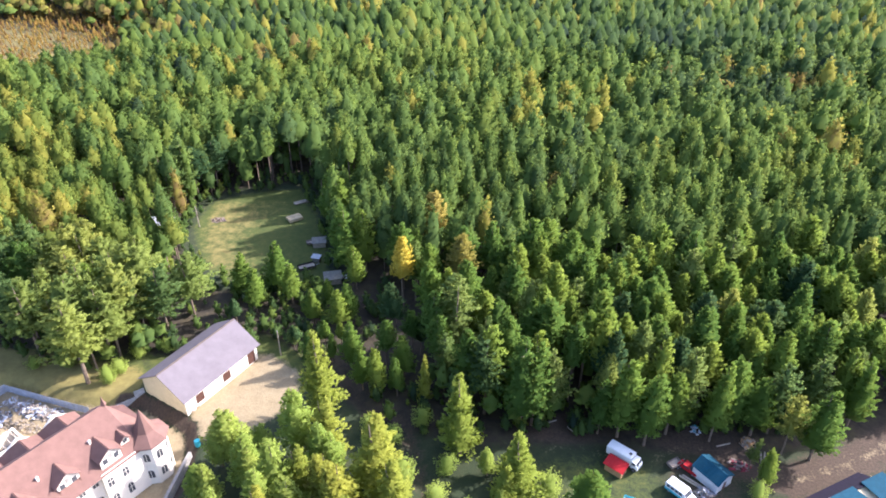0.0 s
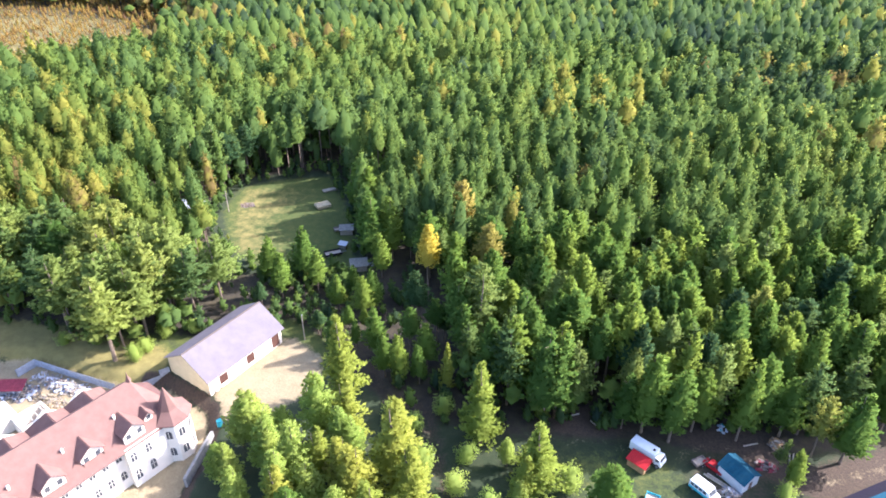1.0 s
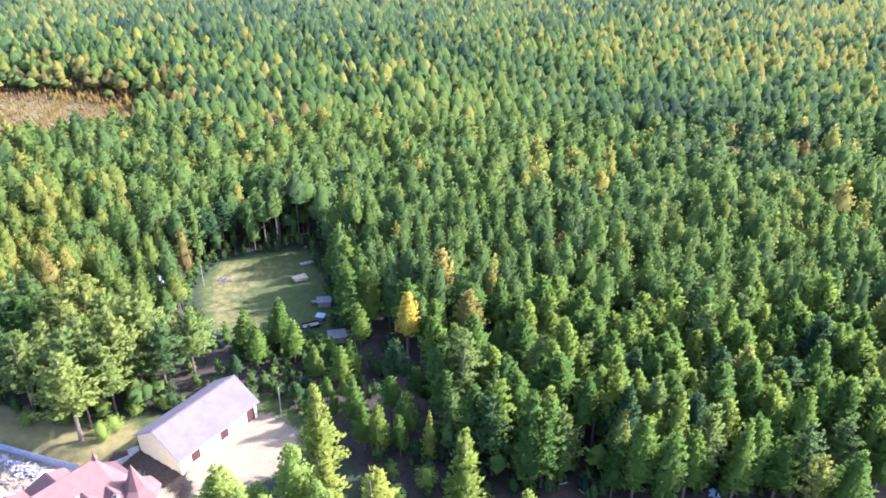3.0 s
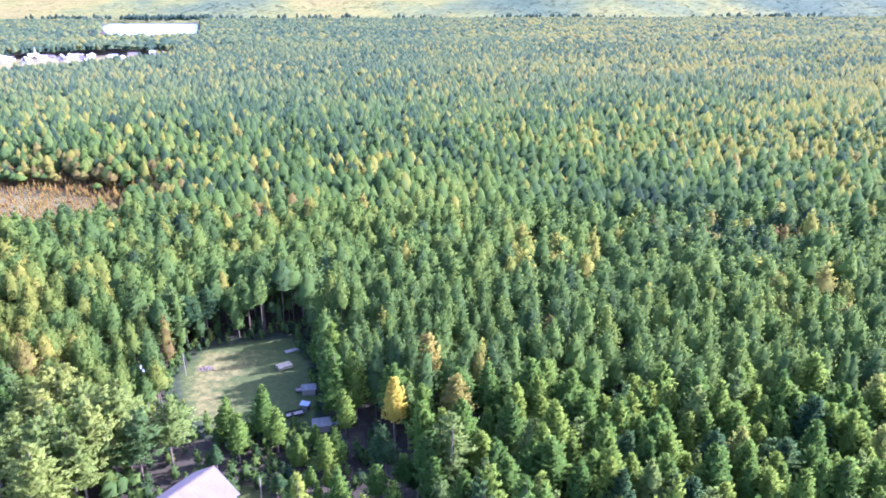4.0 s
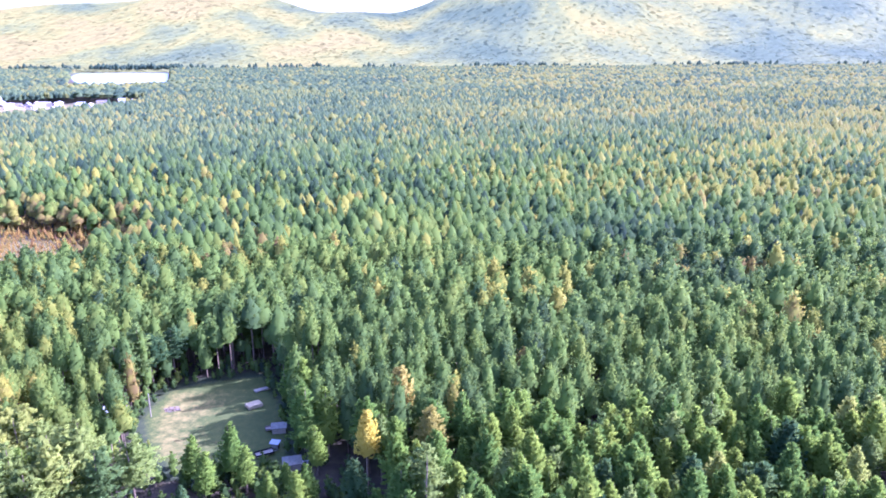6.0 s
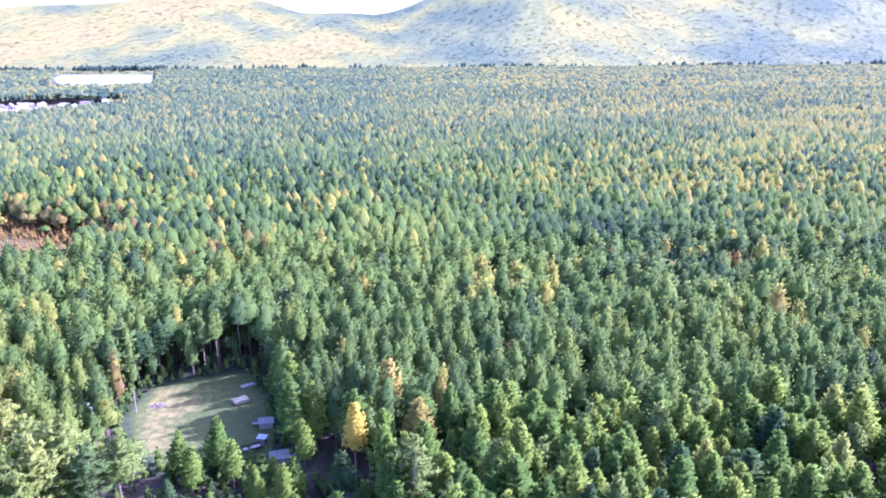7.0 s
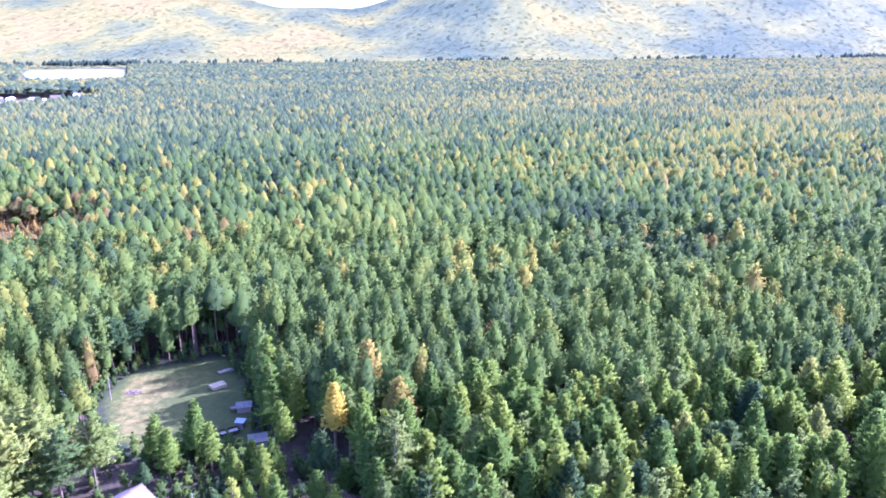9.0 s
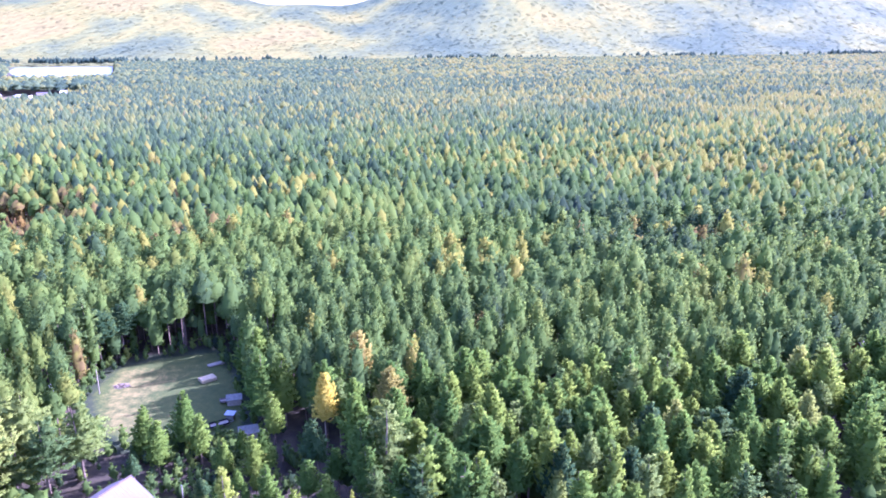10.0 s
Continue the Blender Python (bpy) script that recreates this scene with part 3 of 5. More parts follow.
def scatter(step, y0, y1, seed, margin=36.0, jitter=0.36):
    """Places on a jittered, slightly turned grid inside a wedge that opens ahead."""
    rng = np.random.default_rng(seed)
    reach = 0.82 * y1 + margin
    gx, gy = np.meshgrid(np.arange(-reach - 0.25 * y1, reach + 0.25 * y1, step), np.arange(y0 - 0.25 * reach, y1 + 0.25 * reach, step * 0.92))
    x = (gx + (np.arange(len(gy)) % 2 * 0.5 * step)[:, None]).ravel()
    y = gy.ravel()
    a = 0.21
    x, y = x * math.cos(a) - y * math.sin(a) + 0.1 * (y0 + y1), x * math.sin(a) + y * math.cos(a)
    x = x + rng.normal(size=x.size) * step * jitter * 0.7
    y = y + rng.normal(size=x.size) * step * jitter * 0.7
    keep = (y >= y0) & (y < y1) & (x > -0.72 * y - margin) & (x < 0.82 * y + margin)
    return x[keep], y[keep], rng


def wooded(x, y):
    edge = np.interp(x, [p[0] for p in OPEN_EDGE], [p[1] for p in OPEN_EDGE])
    ok = (y > edge) & (signed(CLEARING, x, y) < -2.6) & (signed(BURNT, x, y) + 9 * wave(x, y, 7.0) + 6 * wave(x + 50, y, 17.0) < 0)
    ok &= away(GLADE, x, y) > 1.9
    ok &= ~((x > -66) & (x < -22) & (y > 127) & (y < 153))
    ok &= ~((np.abs(x + 18 + (y - 142) * 0.12) < 3.4) & (y < 160) & (y > 122))
    ok &= signed(LAKE, x, y) < -12
    ok &= np.hypot((x + 590) / 185, (y - 1070 - 0.42 * (x + 590)) / 222) > 1
    ok &= np.hypot((x + 84) / 10, (y - 176) / 6) > 1
    return ok


def patch(x, y, cx, cy, rx, ry):
    return np.exp(-(((x - cx) / rx) ** 2 + ((y - cy) / ry) ** 2))


def stand_tint(x, y, rng):
    """Hue of each tree: 0 dark conifer, 0.5 green, 0.8 yellow, 1 russet; stands and single autumn trees."""
    n = x.size
    x, y = x / 1.45, y / 1.45
    t = 0.37 - 0.05 * np.clip((y - 150) / 80, 0, 1) * np.clip(-x / 60, 0, 1) - 0.22 * patch(x, y, 92, 95, 24, 40) + 0.09 * rng.normal(size=n) + 0.10 * wave(x, y, 38) + 0.07 * wave(x, y, 13) + 0.12 * wave(x + 90, y, 85) * np.clip((y - 180) / 200, 0, 1)
    t = t + 0.22 * patch(x, y, -2, 198, 46, 48) - 0.16 * patch(x, y, 72, 216, 30, 12) - 0.16 * patch(x, y, -66, 228, 42, 20) - 0.13 * patch(x, y, 38, 248, 30, 45) - 0.10 * patch(x, y, 95, 172, 60, 10) - 0.17 * patch(x, y, -95, 228, 70, 12) - 0.10 * patch(x, y, -120, 290, 90, 14) - 0.10 * patch(x, y, 55, 205, 40, 10) + 0.10 * rng.normal(size=n) * np.clip((-x - 25) / 50, 0, 1)
    t = t + 0.26 * patch(x, y, -85, 115, 45, 42) + 0.08 * np.clip((-x - 30) / 60, 0, 1)
    autumn = 0.02 + 0.36 * patch(x, y, 27, 160, 13, 9) + 0.4 * patch(x, y, -31, 246, 14, 12) + 0.4 * patch(x, y, 84, 142, 8, 6) + 0.45 * patch(x, y, 130, 275, 45, 16) + 0.32 * patch(x, y, 190, 295, 60, 25) + 0.40 * patch(x, y, 130, 223, 16, 9) + 0.22 * np.clip((y - 200) / 300, 0, 1) * np.clip(0.25 + 0.9 * wave(x, y, 48), 0, 1) + 0.22 * patch(x, y, -50, 196, 20, 16) + 0.3 * patch(x, y, -122, 190, 30, 14)
    autumn = autumn + np.clip((x + 20) / 260, 0, 1) * np.clip((y - 230) / 160, 0, 1) * np.clip(0.31 + 0.36 * wave(x + 40, y * 1.6, 34) + 0.15 * wave(x, y, 90), 0, 0.65)
    t = t + 0.11 * np.clip((x - 15) / 40, 0, 1) * np.clip((170 - y) / 40, 0, 1)
    t = np.where(rng.uniform(size=n) < np.where(x < 0, 0.14, 0.17) * np.clip((y - 170) / 120, 0, 1), rng.uniform(0.50, 0.76, n), t)
    t = np.where(rng.uniform(size=n) < 0.12 * np.clip((y - 170) / 120, 0, 1), rng.uniform(0.04, 0.18, n), t)
    t = np.where(rng.uniform(size=n) < autumn, rng.uniform(0.78, 0.94, n), t)
    russet = 0.002 + 0.55 * np.exp(-((signed(BURNT, x * 1.45, y * 1.45) + 8) / 12) ** 2) + 0.30 * patch(x, y, -48, 205, 14, 12) + 0.30 * patch(x, y, 84, 177, 30, 6) + 0.35 * patch(x, y, 75, 131, 5, 6) + 0.35 * patch(x, y, -105, 226, 28, 8) + 0.02 * patch(x, y, -82, 148, 12, 8)
    t = np.where(rng.uniform(size=n) < russet, rng.uniform(0.90, 1.0, n), t)
    return np.clip(t, 0.02, 1.0)


def edge_at(x):
    return float(np.interp(x, [p[0] for p in OPEN_EDGE], [p[1] for p in OPEN_EDGE]))


# the nearer part of the wood, tree by tree
x, y, rng = scatter(5.1, 96, 147, 5)
ok = wooded(x, y)
kx, ky = np.array([k[1] for k in KNOWN]), np.array([k[2] for k in KNOWN])
ok &= np.min(np.hypot(x[:, None] - kx, y[:, None] - ky), 1) > 3.9
ok &= ~((np.abs(np.degrees(np.arctan2(x, y)) + 11.8) < 2.5) & (y > 124))
for name, gx, gy, _, _ in KNOWN:
    if name.startswith(("golden", "yellow")):
        ok &= np.hypot(x - gx, (y - gy + 5.0) * 0.8) > 5.2
for i, (tx, ty) in enumerate(zip(x[ok], y[ok])):
    pick = rng.uniform()
    broad = 1.0
    if -57 < tx < -12 and ty > 127:
        continue
    if tx < -49:
        if rng.uniform() < 0.12:
            continue
        broad = 1.3
        name = "fresh_pine_tree" if pick < 0.72 else "pine_tree" if pick < 0.9 else "larch_tree"
    else:
        front = tx > 5 and ty < edge_at(tx) + 11
        name = "larch_tree" if pick < (0.60 if front else 0.78) else "pine_tree" if pick < (0.76 if front else 0.87) else "dark_pine_tree" if pick < 0.93 else "bright_pine_tree"
    tall = float(np.clip(19.3 + 2.2 * rng.normal(), 14.0, 23.5))
    if -38 < tx < -4 and ty < 128 + 0.25 * (tx + 38):
        tall *= 0.58
    tree(name, float(tx), float(ty), tall, float(rng.uniform(0, 6.28)), broad * float(rng.uniform(0.76, 1.12)), int(rng.integers(0, 2)) if ty < edge_at(tx) + 8 else int(rng.integers(2, 5)))


def hill_tint(x, y, rng):
    """Hue of the hills' trees: stands of conifers, birches and aspens, and a yellow-green meadow at the foot."""
    meadow = np.clip((3080 + 90 * wave(x, y, 90) - y) / 60, 0, 1) * np.clip((1500 - x) / 200, 0, 1)
    t = 0.54 - x / 8000 + 0.07 * rng.normal(size=x.size) + 0.08 * wave(x, y * 0.3, 24) + 0.30 * wave(x, y, 95) + 0.30 * wave(x + 300, y * 0.7, 230)
    t = t - 0.50 * np.exp(-(((np.degrees(np.arctan2(x, y)) - 3.0) / 5.0) ** 2)) * np.clip((y - 3400) / 300, 0, 1)
    return np.clip(t * (1 - meadow) + (0.54 + 0.12 * wave(x, y * 0.5, 26) + 0.05 * rng.normal(size=x.size)) * meadow, 0, 1), meadow


def woodland(name, label, leafmat, bands, tall_mean=19.3):
    """A far wood as one mesh: bands of (step, y0, y1, seed, crown settings, trunks or not)."""
    all_v, all_t, all_h, all_s, all_p, all_n, base = [], [], [], [], [], [], 0
    for step, y0, y1, seed, shape, stems in bands:
        x, y, rng = scatter(step, y0, y1, seed, jitter=0.5)
        ok = wooded(x, y) if y0 < 2600 else np.ones(x.size, bool)
        if y0 >= 2750:
            ok = rng.uniform(size=x.size) > 0.75 * hill_tint(x, y, rng)[1]
        if tall_mean < 12:
            ok &= ~((x > -60) & (x < -4) & (y < 150)) & (signed(CLEARING, x, y) < -7)
        if 2600 <= y0 < 2750:
            ok = (wave(x, y * 0.2, 120) + 0.4 * rng.normal(size=x.size) > 0.3) | ((x > -1120) & (x < -800))
        x, y = x[ok], y[ok]
        z = height(x, y)
        tint = stand_tint(x, y, rng)
        if y0 >= 2750:
            tint = hill_tint(x, y, rng)[0]
        elif y0 >= 2600:
            # far tree line: the shade on its near side is put into a dark hue
            tint = np.clip(0.02 + 0.04 * rng.normal(size=x.size), 0, 1)
        # how much painted haze each tree takes, rising with distance
        haze = np.clip((y - 320) / 480 + 0.2 * wave(x, y, 110) + 0.12 * rng.normal(size=x.size), 0, 1)
        crowns = []
        for k in range(8):
            kind = ("canopy", "canopy", "pine", "canopy", "pine", "larch", "canopy", "bushy")[k]
            v, t, nm = crown_arrays("dome" if y0 >= 480 else kind, 900 + k, *shape)
            s = np.zeros(len(t), int)
            if stems:
                tv = np.array([(0.17 * math.cos(a), 0.17 * math.sin(a), zz) for zz in (-0.5, 8.0) for a in (0, 2.1, 4.2)])
                tt = np.array([(0, 1, 4), (0, 4, 3), (1, 2, 5), (1, 5, 4), (2, 0, 3), (2, 3, 5)])
                t = np.concatenate([t, tt + len(v)])
                v = np.concatenate([v, tv])
                nm = np.concatenate([nm, tv * np.array([1, 1, 0]) / 0.17])
                s = np.concatenate([s, np.ones(6, int)])
            if y0 >= 2750:
                nm = nm * np.array([0.14, 0.14, 0.14]) + np.array([0.25, 0.0, 0.7])
            crowns.append((v, t, s, nm))
        which = rng.choice(8, x.size, p=[0.2, 0.2, 0.1, 0.2, 0.08, 0.07, 0.12, 0.03])
        if y0 < 290:
            rim = signed(CLEARING, x, y) > -9.5
            which = np.where(rim & (rng.uniform(size=x.size) < 0.4), 7, which)
        tall = np.clip(tall_mean + 0.125 * tall_mean * rng.normal(size=x.size), tall_mean * 0.65, tall_mean * 1.3) / 14.0
        if 2600 <= y0 < 2750:
            tall = tall * 1.5
        wide = rng.uniform(0.85, 1.2, x.size) * step / (3.9 if y0 >= 480 else 4.3 if y0 >= 200 else 4.9)
        if y0 < 480:
            tall = tall * np.clip(0.40 - signed(BURNT, x, y) / 45, 0.40, 1.0)
        turn = rng.uniform(0, 6.28, x.size)
        for k, (v, t, s, nm) in enumerate(crowns):
            sel = np.nonzero(which == k)[0]
            c, sn = np.cos(turn[sel])[:, None], np.sin(turn[sel])[:, None]
            vx = (v[:, 0] * c - v[:, 1] * sn) * wide[sel][:, None] + x[sel][:, None]
            vy = (v[:, 0] * sn + v[:, 1] * c) * wide[sel][:, None] + y[sel][:, None]
            vz = v[:, 2] * tall[sel][:, None] * (0.5 if y0 >= 2750 else 1.0) + (height(vx, vy) - 5.0 if y0 >= 2750 else z[sel][:, None])
            all_v.append(np.stack([vx, vy, vz], 2).reshape(-1, 3))
            all_t.append((t[None] + (np.arange(len(sel)) * len(v))[:, None, None] + base).reshape(-1, 3))
            all_h.append(np.repeat(tint[sel], len(v)))
            all_s.append(np.tile(s, len(sel)))
            all_n.append(np.stack([nm[:, 0] * c - nm[:, 1] * sn, nm[:, 0] * sn + nm[:, 1] * c, np.repeat(nm[None, :, 2], len(sel), 0)], 2).reshape(-1, 3))
            all_p.append(np.repeat(haze[sel], len(v)))
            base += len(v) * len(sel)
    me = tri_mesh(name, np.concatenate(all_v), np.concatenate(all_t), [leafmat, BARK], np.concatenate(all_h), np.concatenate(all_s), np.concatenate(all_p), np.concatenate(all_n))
    return tagged(new(name, me), label, "woodland", kind="stuff")


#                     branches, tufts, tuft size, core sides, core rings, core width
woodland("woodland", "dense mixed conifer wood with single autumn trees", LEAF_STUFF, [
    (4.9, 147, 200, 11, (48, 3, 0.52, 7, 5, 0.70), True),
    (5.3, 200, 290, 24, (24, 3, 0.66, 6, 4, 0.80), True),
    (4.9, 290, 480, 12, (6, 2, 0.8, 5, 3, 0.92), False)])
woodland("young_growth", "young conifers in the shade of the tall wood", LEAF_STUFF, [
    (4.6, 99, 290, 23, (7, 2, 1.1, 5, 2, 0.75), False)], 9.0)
woodland("far_woodland", "far conifer wood with yellowing birches, colours paled for haze", LEAF_STUFF, [
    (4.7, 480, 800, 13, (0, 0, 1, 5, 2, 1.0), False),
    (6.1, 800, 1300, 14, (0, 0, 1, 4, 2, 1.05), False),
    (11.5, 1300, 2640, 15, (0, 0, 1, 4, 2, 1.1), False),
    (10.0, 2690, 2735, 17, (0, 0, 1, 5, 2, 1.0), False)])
def hill_woods():
    """The floor of brush between the treetops of the distant hills, which follows the slopes."""
    rng = np.random.default_rng(16)
    step = 20.0
    xs, ys = np.arange(-2950, 3750, step), np.arange(2775, 4780, step)
    gx, gy = np.meshgrid(xs, ys)
    x = (gx + rng.uniform(-0.45, 0.45, gx.shape) * step).ravel()
    y = (gy + rng.uniform(-0.45, 0.45, gx.shape) * step).ravel()
    tint, meadow = hill_tint(x, y, rng)
    z = height(x, y) + (1.0 + 5.0 * rng.uniform(0, 1, x.size)) * (1 - 0.8 * meadow) * np.clip((y - 2770) / 40, 0, 1)
    w = len(xs)
    i = (np.arange(len(ys) - 1)[:, None] * w + np.arange(w - 1)[None, :]).ravel()
    tris = np.concatenate([np.stack([i, i + 1, i + 1 + w], 1), np.stack([i, i + 1 + w, i + w], 1)])
    nrm = np.stack([0.15 + 0.1 * rng.normal(size=x.size), -0.15 + 0.08 * rng.normal(size=x.size), np.full(x.size, 0.75)], 1)
    nrm /= np.linalg.norm(nrm, axis=1)[:, None]
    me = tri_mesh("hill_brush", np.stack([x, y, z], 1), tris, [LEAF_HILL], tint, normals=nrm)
    return tagged(new("hill_brush", me), "autumn brush on distant hills, pale from painted haze", "woodland", kind="stuff")


woodland("hill_woodland", "autumn woods on distant hills, pale from painted haze", LEAF_HILL, [
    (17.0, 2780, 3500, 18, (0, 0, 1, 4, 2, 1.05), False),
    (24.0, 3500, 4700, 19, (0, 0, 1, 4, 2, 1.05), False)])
hill_woods()


def scrub():
    """Reddish birch saplings on the burnt ground."""
    rng = np.random.default_rng(31)
    x, y = rng.uniform(-345, -130, 8000), rng.uniform(258, 405, 8000)
    ok = signed(BURNT, x, y) + 5 * rng.normal(size=x.size) > np.where(y > 330, -14, -3)
    x, y = x[ok], y[ok]
    v, t, nm = crown_arrays("bushy", 77, 4, 2, 2.0, 4, 2, 0.7)
    s = rng.uniform(0.10, 0.24, x.size) + np.clip((y + 0.5 * x - 265) / 60, 0, 0.6) * rng.uniform(0.0, 1.0, x.size) ** 2
    verts = v[None] * s[:, None, None] + np.stack([x, y, height(x, y)], 1)[:, None]
    tris = t[None] + (np.arange(x.size) * len(v))[:, None, None]
    tint = np.repeat(np.clip(0.45 + 0.28 * rng.normal(size=x.size), 0, 1), len(v))
    me = tri_mesh("birch_scrub", verts.reshape(-1, 3), tris.reshape(-1, 3), [LEAF_SCRUB], tint, normals=np.tile(nm, (x.size, 1)))
    return tagged(new("birch_scrub", me), "reddish brown birch scrub on a cleared patch", "scrub", kind="stuff")


scrub()


def undergrowth():
    """Young trees and bushes that close the foot of the wood round the openings."""
    rng = np.random.default_rng(41)
    x, y = rng.uniform(-112, 75, 9900), rng.uniform(92, 225, 9900)
    cl = signed(CLEARING, x, y)
    edge = np.interp(x, [p[0] for p in OPEN_EDGE], [p[1] for p in OPEN_EDGE])
    rim = (cl < 0.8) & (cl > -9.0) & (rng.uniform(size=x.size) < 0.32)
    front = (y > edge - 3.5) & (y < edge + 8.0) & (rng.uniform(size=x.size) < np.where(x > 10, 0.55, 0.34)) & (x > -47)
    yardside = (x > -50) & (x < -14) & (y > 124) & (y < 150) & (rng.uniform(size=x.size) < 0.28)
    pines = (x < -50) & (y > edge - 3.0) & (y < edge + 20.0) & (rng.uniform(size=x.size) < 0.20)
    ok = (rim | front | yardside | pines) & (cl < 0.8) & (signed(BARN_YARD, x, y) < -3) & (away(STREAM, x, y) > 2.0)
    ok &= ~((x > -50) & (x < -20) & (y < 121)) & ~((x > 15) & (y < 98.5)) & (np.hypot(x + 34.5, y - 167.8) > 4.5) & (np.hypot(x + 35.5, y - 158) > 4.5) & (np.hypot(x + 27, y - 151) > 5)
    x, y = x[ok], y[ok]
    v, t, nm = crown_arrays("bushy", 78, 16, 3, 1.3, 6, 3, 0.85)
    s = rng.uniform(0.13, 0.42, x.size)
    verts = v[None] * np.stack([s * 1.25, s * 1.25, s], 1)[:, None] + np.stack([x, y, height(x, y)], 1)[:, None]
    tris = t[None] + (np.arange(x.size) * len(v))[:, None, None]
    tint = np.repeat(np.clip(0.34 + 0.16 * rng.normal(size=x.size), 0, 0.75), len(v))
    me = tri_mesh("undergrowth", verts.reshape(-1, 3), tris.reshape(-1, 3), [LEAF_STUFF], tint, None, np.zeros(len(tint)), np.tile(nm, (x.size, 1)))
    return tagged(new("undergrowth", me), "low bushes and young conifers at the wood's edge", "undergrowth", kind="stuff")


undergrowth()


# ---- buildings ----
WHITE = plain("white_plaster", (0.80, 0.74, 0.64), 0.85, vary=0.06, scale=0.8, bump=0.1)
CREAM = plain("cream_siding", (0.64, 0.54, 0.34), 0.7, vary=0.08, scale=0.8, bump=0.1)
LILAC = plain("lilac_roof_sheet", (0.156, 0.138, 0.150), 0.9, 0.0, vary=0.10, scale=0.5)
TILE = plain("brick_red_roof_sheet", (0.172, 0.098, 0.080), 0.85, vary=0.12, scale=0.7)
BROWN = plain("brown_door_paint", (0.105, 0.052, 0.040), 0.6)
DARK = plain("dark_glass", (0.07, 0.075, 0.085), 0.15, vary=0.05)
GREY = plain("grey_concrete", (0.30, 0.285, 0.26), 0.9)
TRIM = plain("dark_trim", (0.10, 0.075, 0.06), 0.7)
BARN = Matrix.Translation((-52.6, 104.8, -0.1)) @ Matrix.Rotation(math.atan2(11.8, 7.3), 4, "Z") @ Matrix.Scale(1.45, 4) @ Matrix.Translation((0, -0.6, 0))  # x along the front wall, y into the barn


def barn():
    ob = thing("barn", BARN, "cream barn with lilac metal roof and brown doors", "barn")
    long, deep, eave, ridge = 13.9, 8.8, 3.0, 5.7
    g = Geo()
    t = 0.2
    xs = [0.0]
    doors = [(1.8, 3.3, 0.6, 2.2), (6.9, 8.4, 0.6, 2.2), (11.9, 13.4, 0.1, 2.4)]
    for a, b, z0, z1 in doors:
        g.box(xs[-1], a, 0, t, -0.5, eave)
        g.box(a, b, 0, t, -0.5, z0)
        g.box(a, b, 0, t, z1, eave)
        xs.append(b)
    g.box(xs[-1], long, 0, t, -0.5, eave)
    # sunlight is put into this wall's white; the other walls keep the cream
    part("front_wall", g, WHITE, ob, "front wall coloured white for the sun on it")
    part("back_wall", Geo().box(0, long, deep - t, deep, -0.5, eave), CREAM, ob)
    for x0 in (0.0, long - t):
        outline = [(t, -1.4), (deep - t, -1.4), (deep - t, eave), (deep / 2, ridge - 0.12), (t, eave)]
        m = Matrix.Translation((x0 + t, 0, 0)) @ Matrix.Rotation(math.pi / 2, 4, "Z")
        part("gable_wall", Geo().extrude(outline, t, m), CREAM, ob)
    over = 0.45
    slope = (ridge - eave) / (deep / 2)
    for side in (0, 1):
        y0 = -over if side == 0 else deep + over
        z0 = eave - slope * over + 0.06
        c = [(-over, y0, z0), (long + over, y0, z0), (long + over, deep / 2, ridge + 0.06), (-over, deep / 2, ridge + 0.06)]
        roof = part("roof", Geo().slab(c if side == 0 else c[::-1], 0.1), LILAC, ob)
        run = math.hypot(deep / 2 + over, ridge + 0.06 - z0)
        rib = Geo()
        lean = math.atan2(ridge + 0.06 - z0, (deep / 2 + over) * (1 if side == 0 else -1))
        rib.box(-0.012, 0.012, 0.02, run - 0.02, 0.0, 0.01)
        me = rib.mesh("rib", LILAC)
        for k in range(29):
            m = Matrix.Translation((-over + 0.05 + k * 0.525, y0, z0)) @ Matrix.Rotation(lean, 4, "X")
            part("rib", me, None, roof, m=m)
    part("ridge_cap", Geo().extrude([(-0.16, -0.05), (0.0, 0.06), (0.16, -0.05)], long + 2 * over + 0.04,
         Matrix.Translation((-over - 0.02, deep / 2, ridge + 0.1)) @ Matrix.Rotation(-math.pi / 2, 4, "Z")), TRIM, ob)
    for a, b, z0, z1 in doors:
        d = part("door", Geo().box(a + 0.02, b - 0.02, 0.05, 0.13, z0 + 0.02, z1 - 0.02, bevel=0.01), BROWN, ob)
        for k in range(5):
            x0 = a + 0.06 + k * (b - a - 0.1) / 5
            part("board", Geo().box(x0, x0 + (b - a - 0.1) / 5 - 0.03, 0.025, 0.048, z0 + 0.05, z1 - 0.05), BROWN, d)
    return ob


barn()

CASTLE_BASE = -2.2
CASTLE = Matrix(((0.587, -0.809, 0, -55.4), (0.809, 0.587, 0, 88.7), (0, 0, 1, CASTLE_BASE), (0, 0, 0, 1))) @ Matrix.Scale(1.4, 4)  # x along the house, -y out of its front


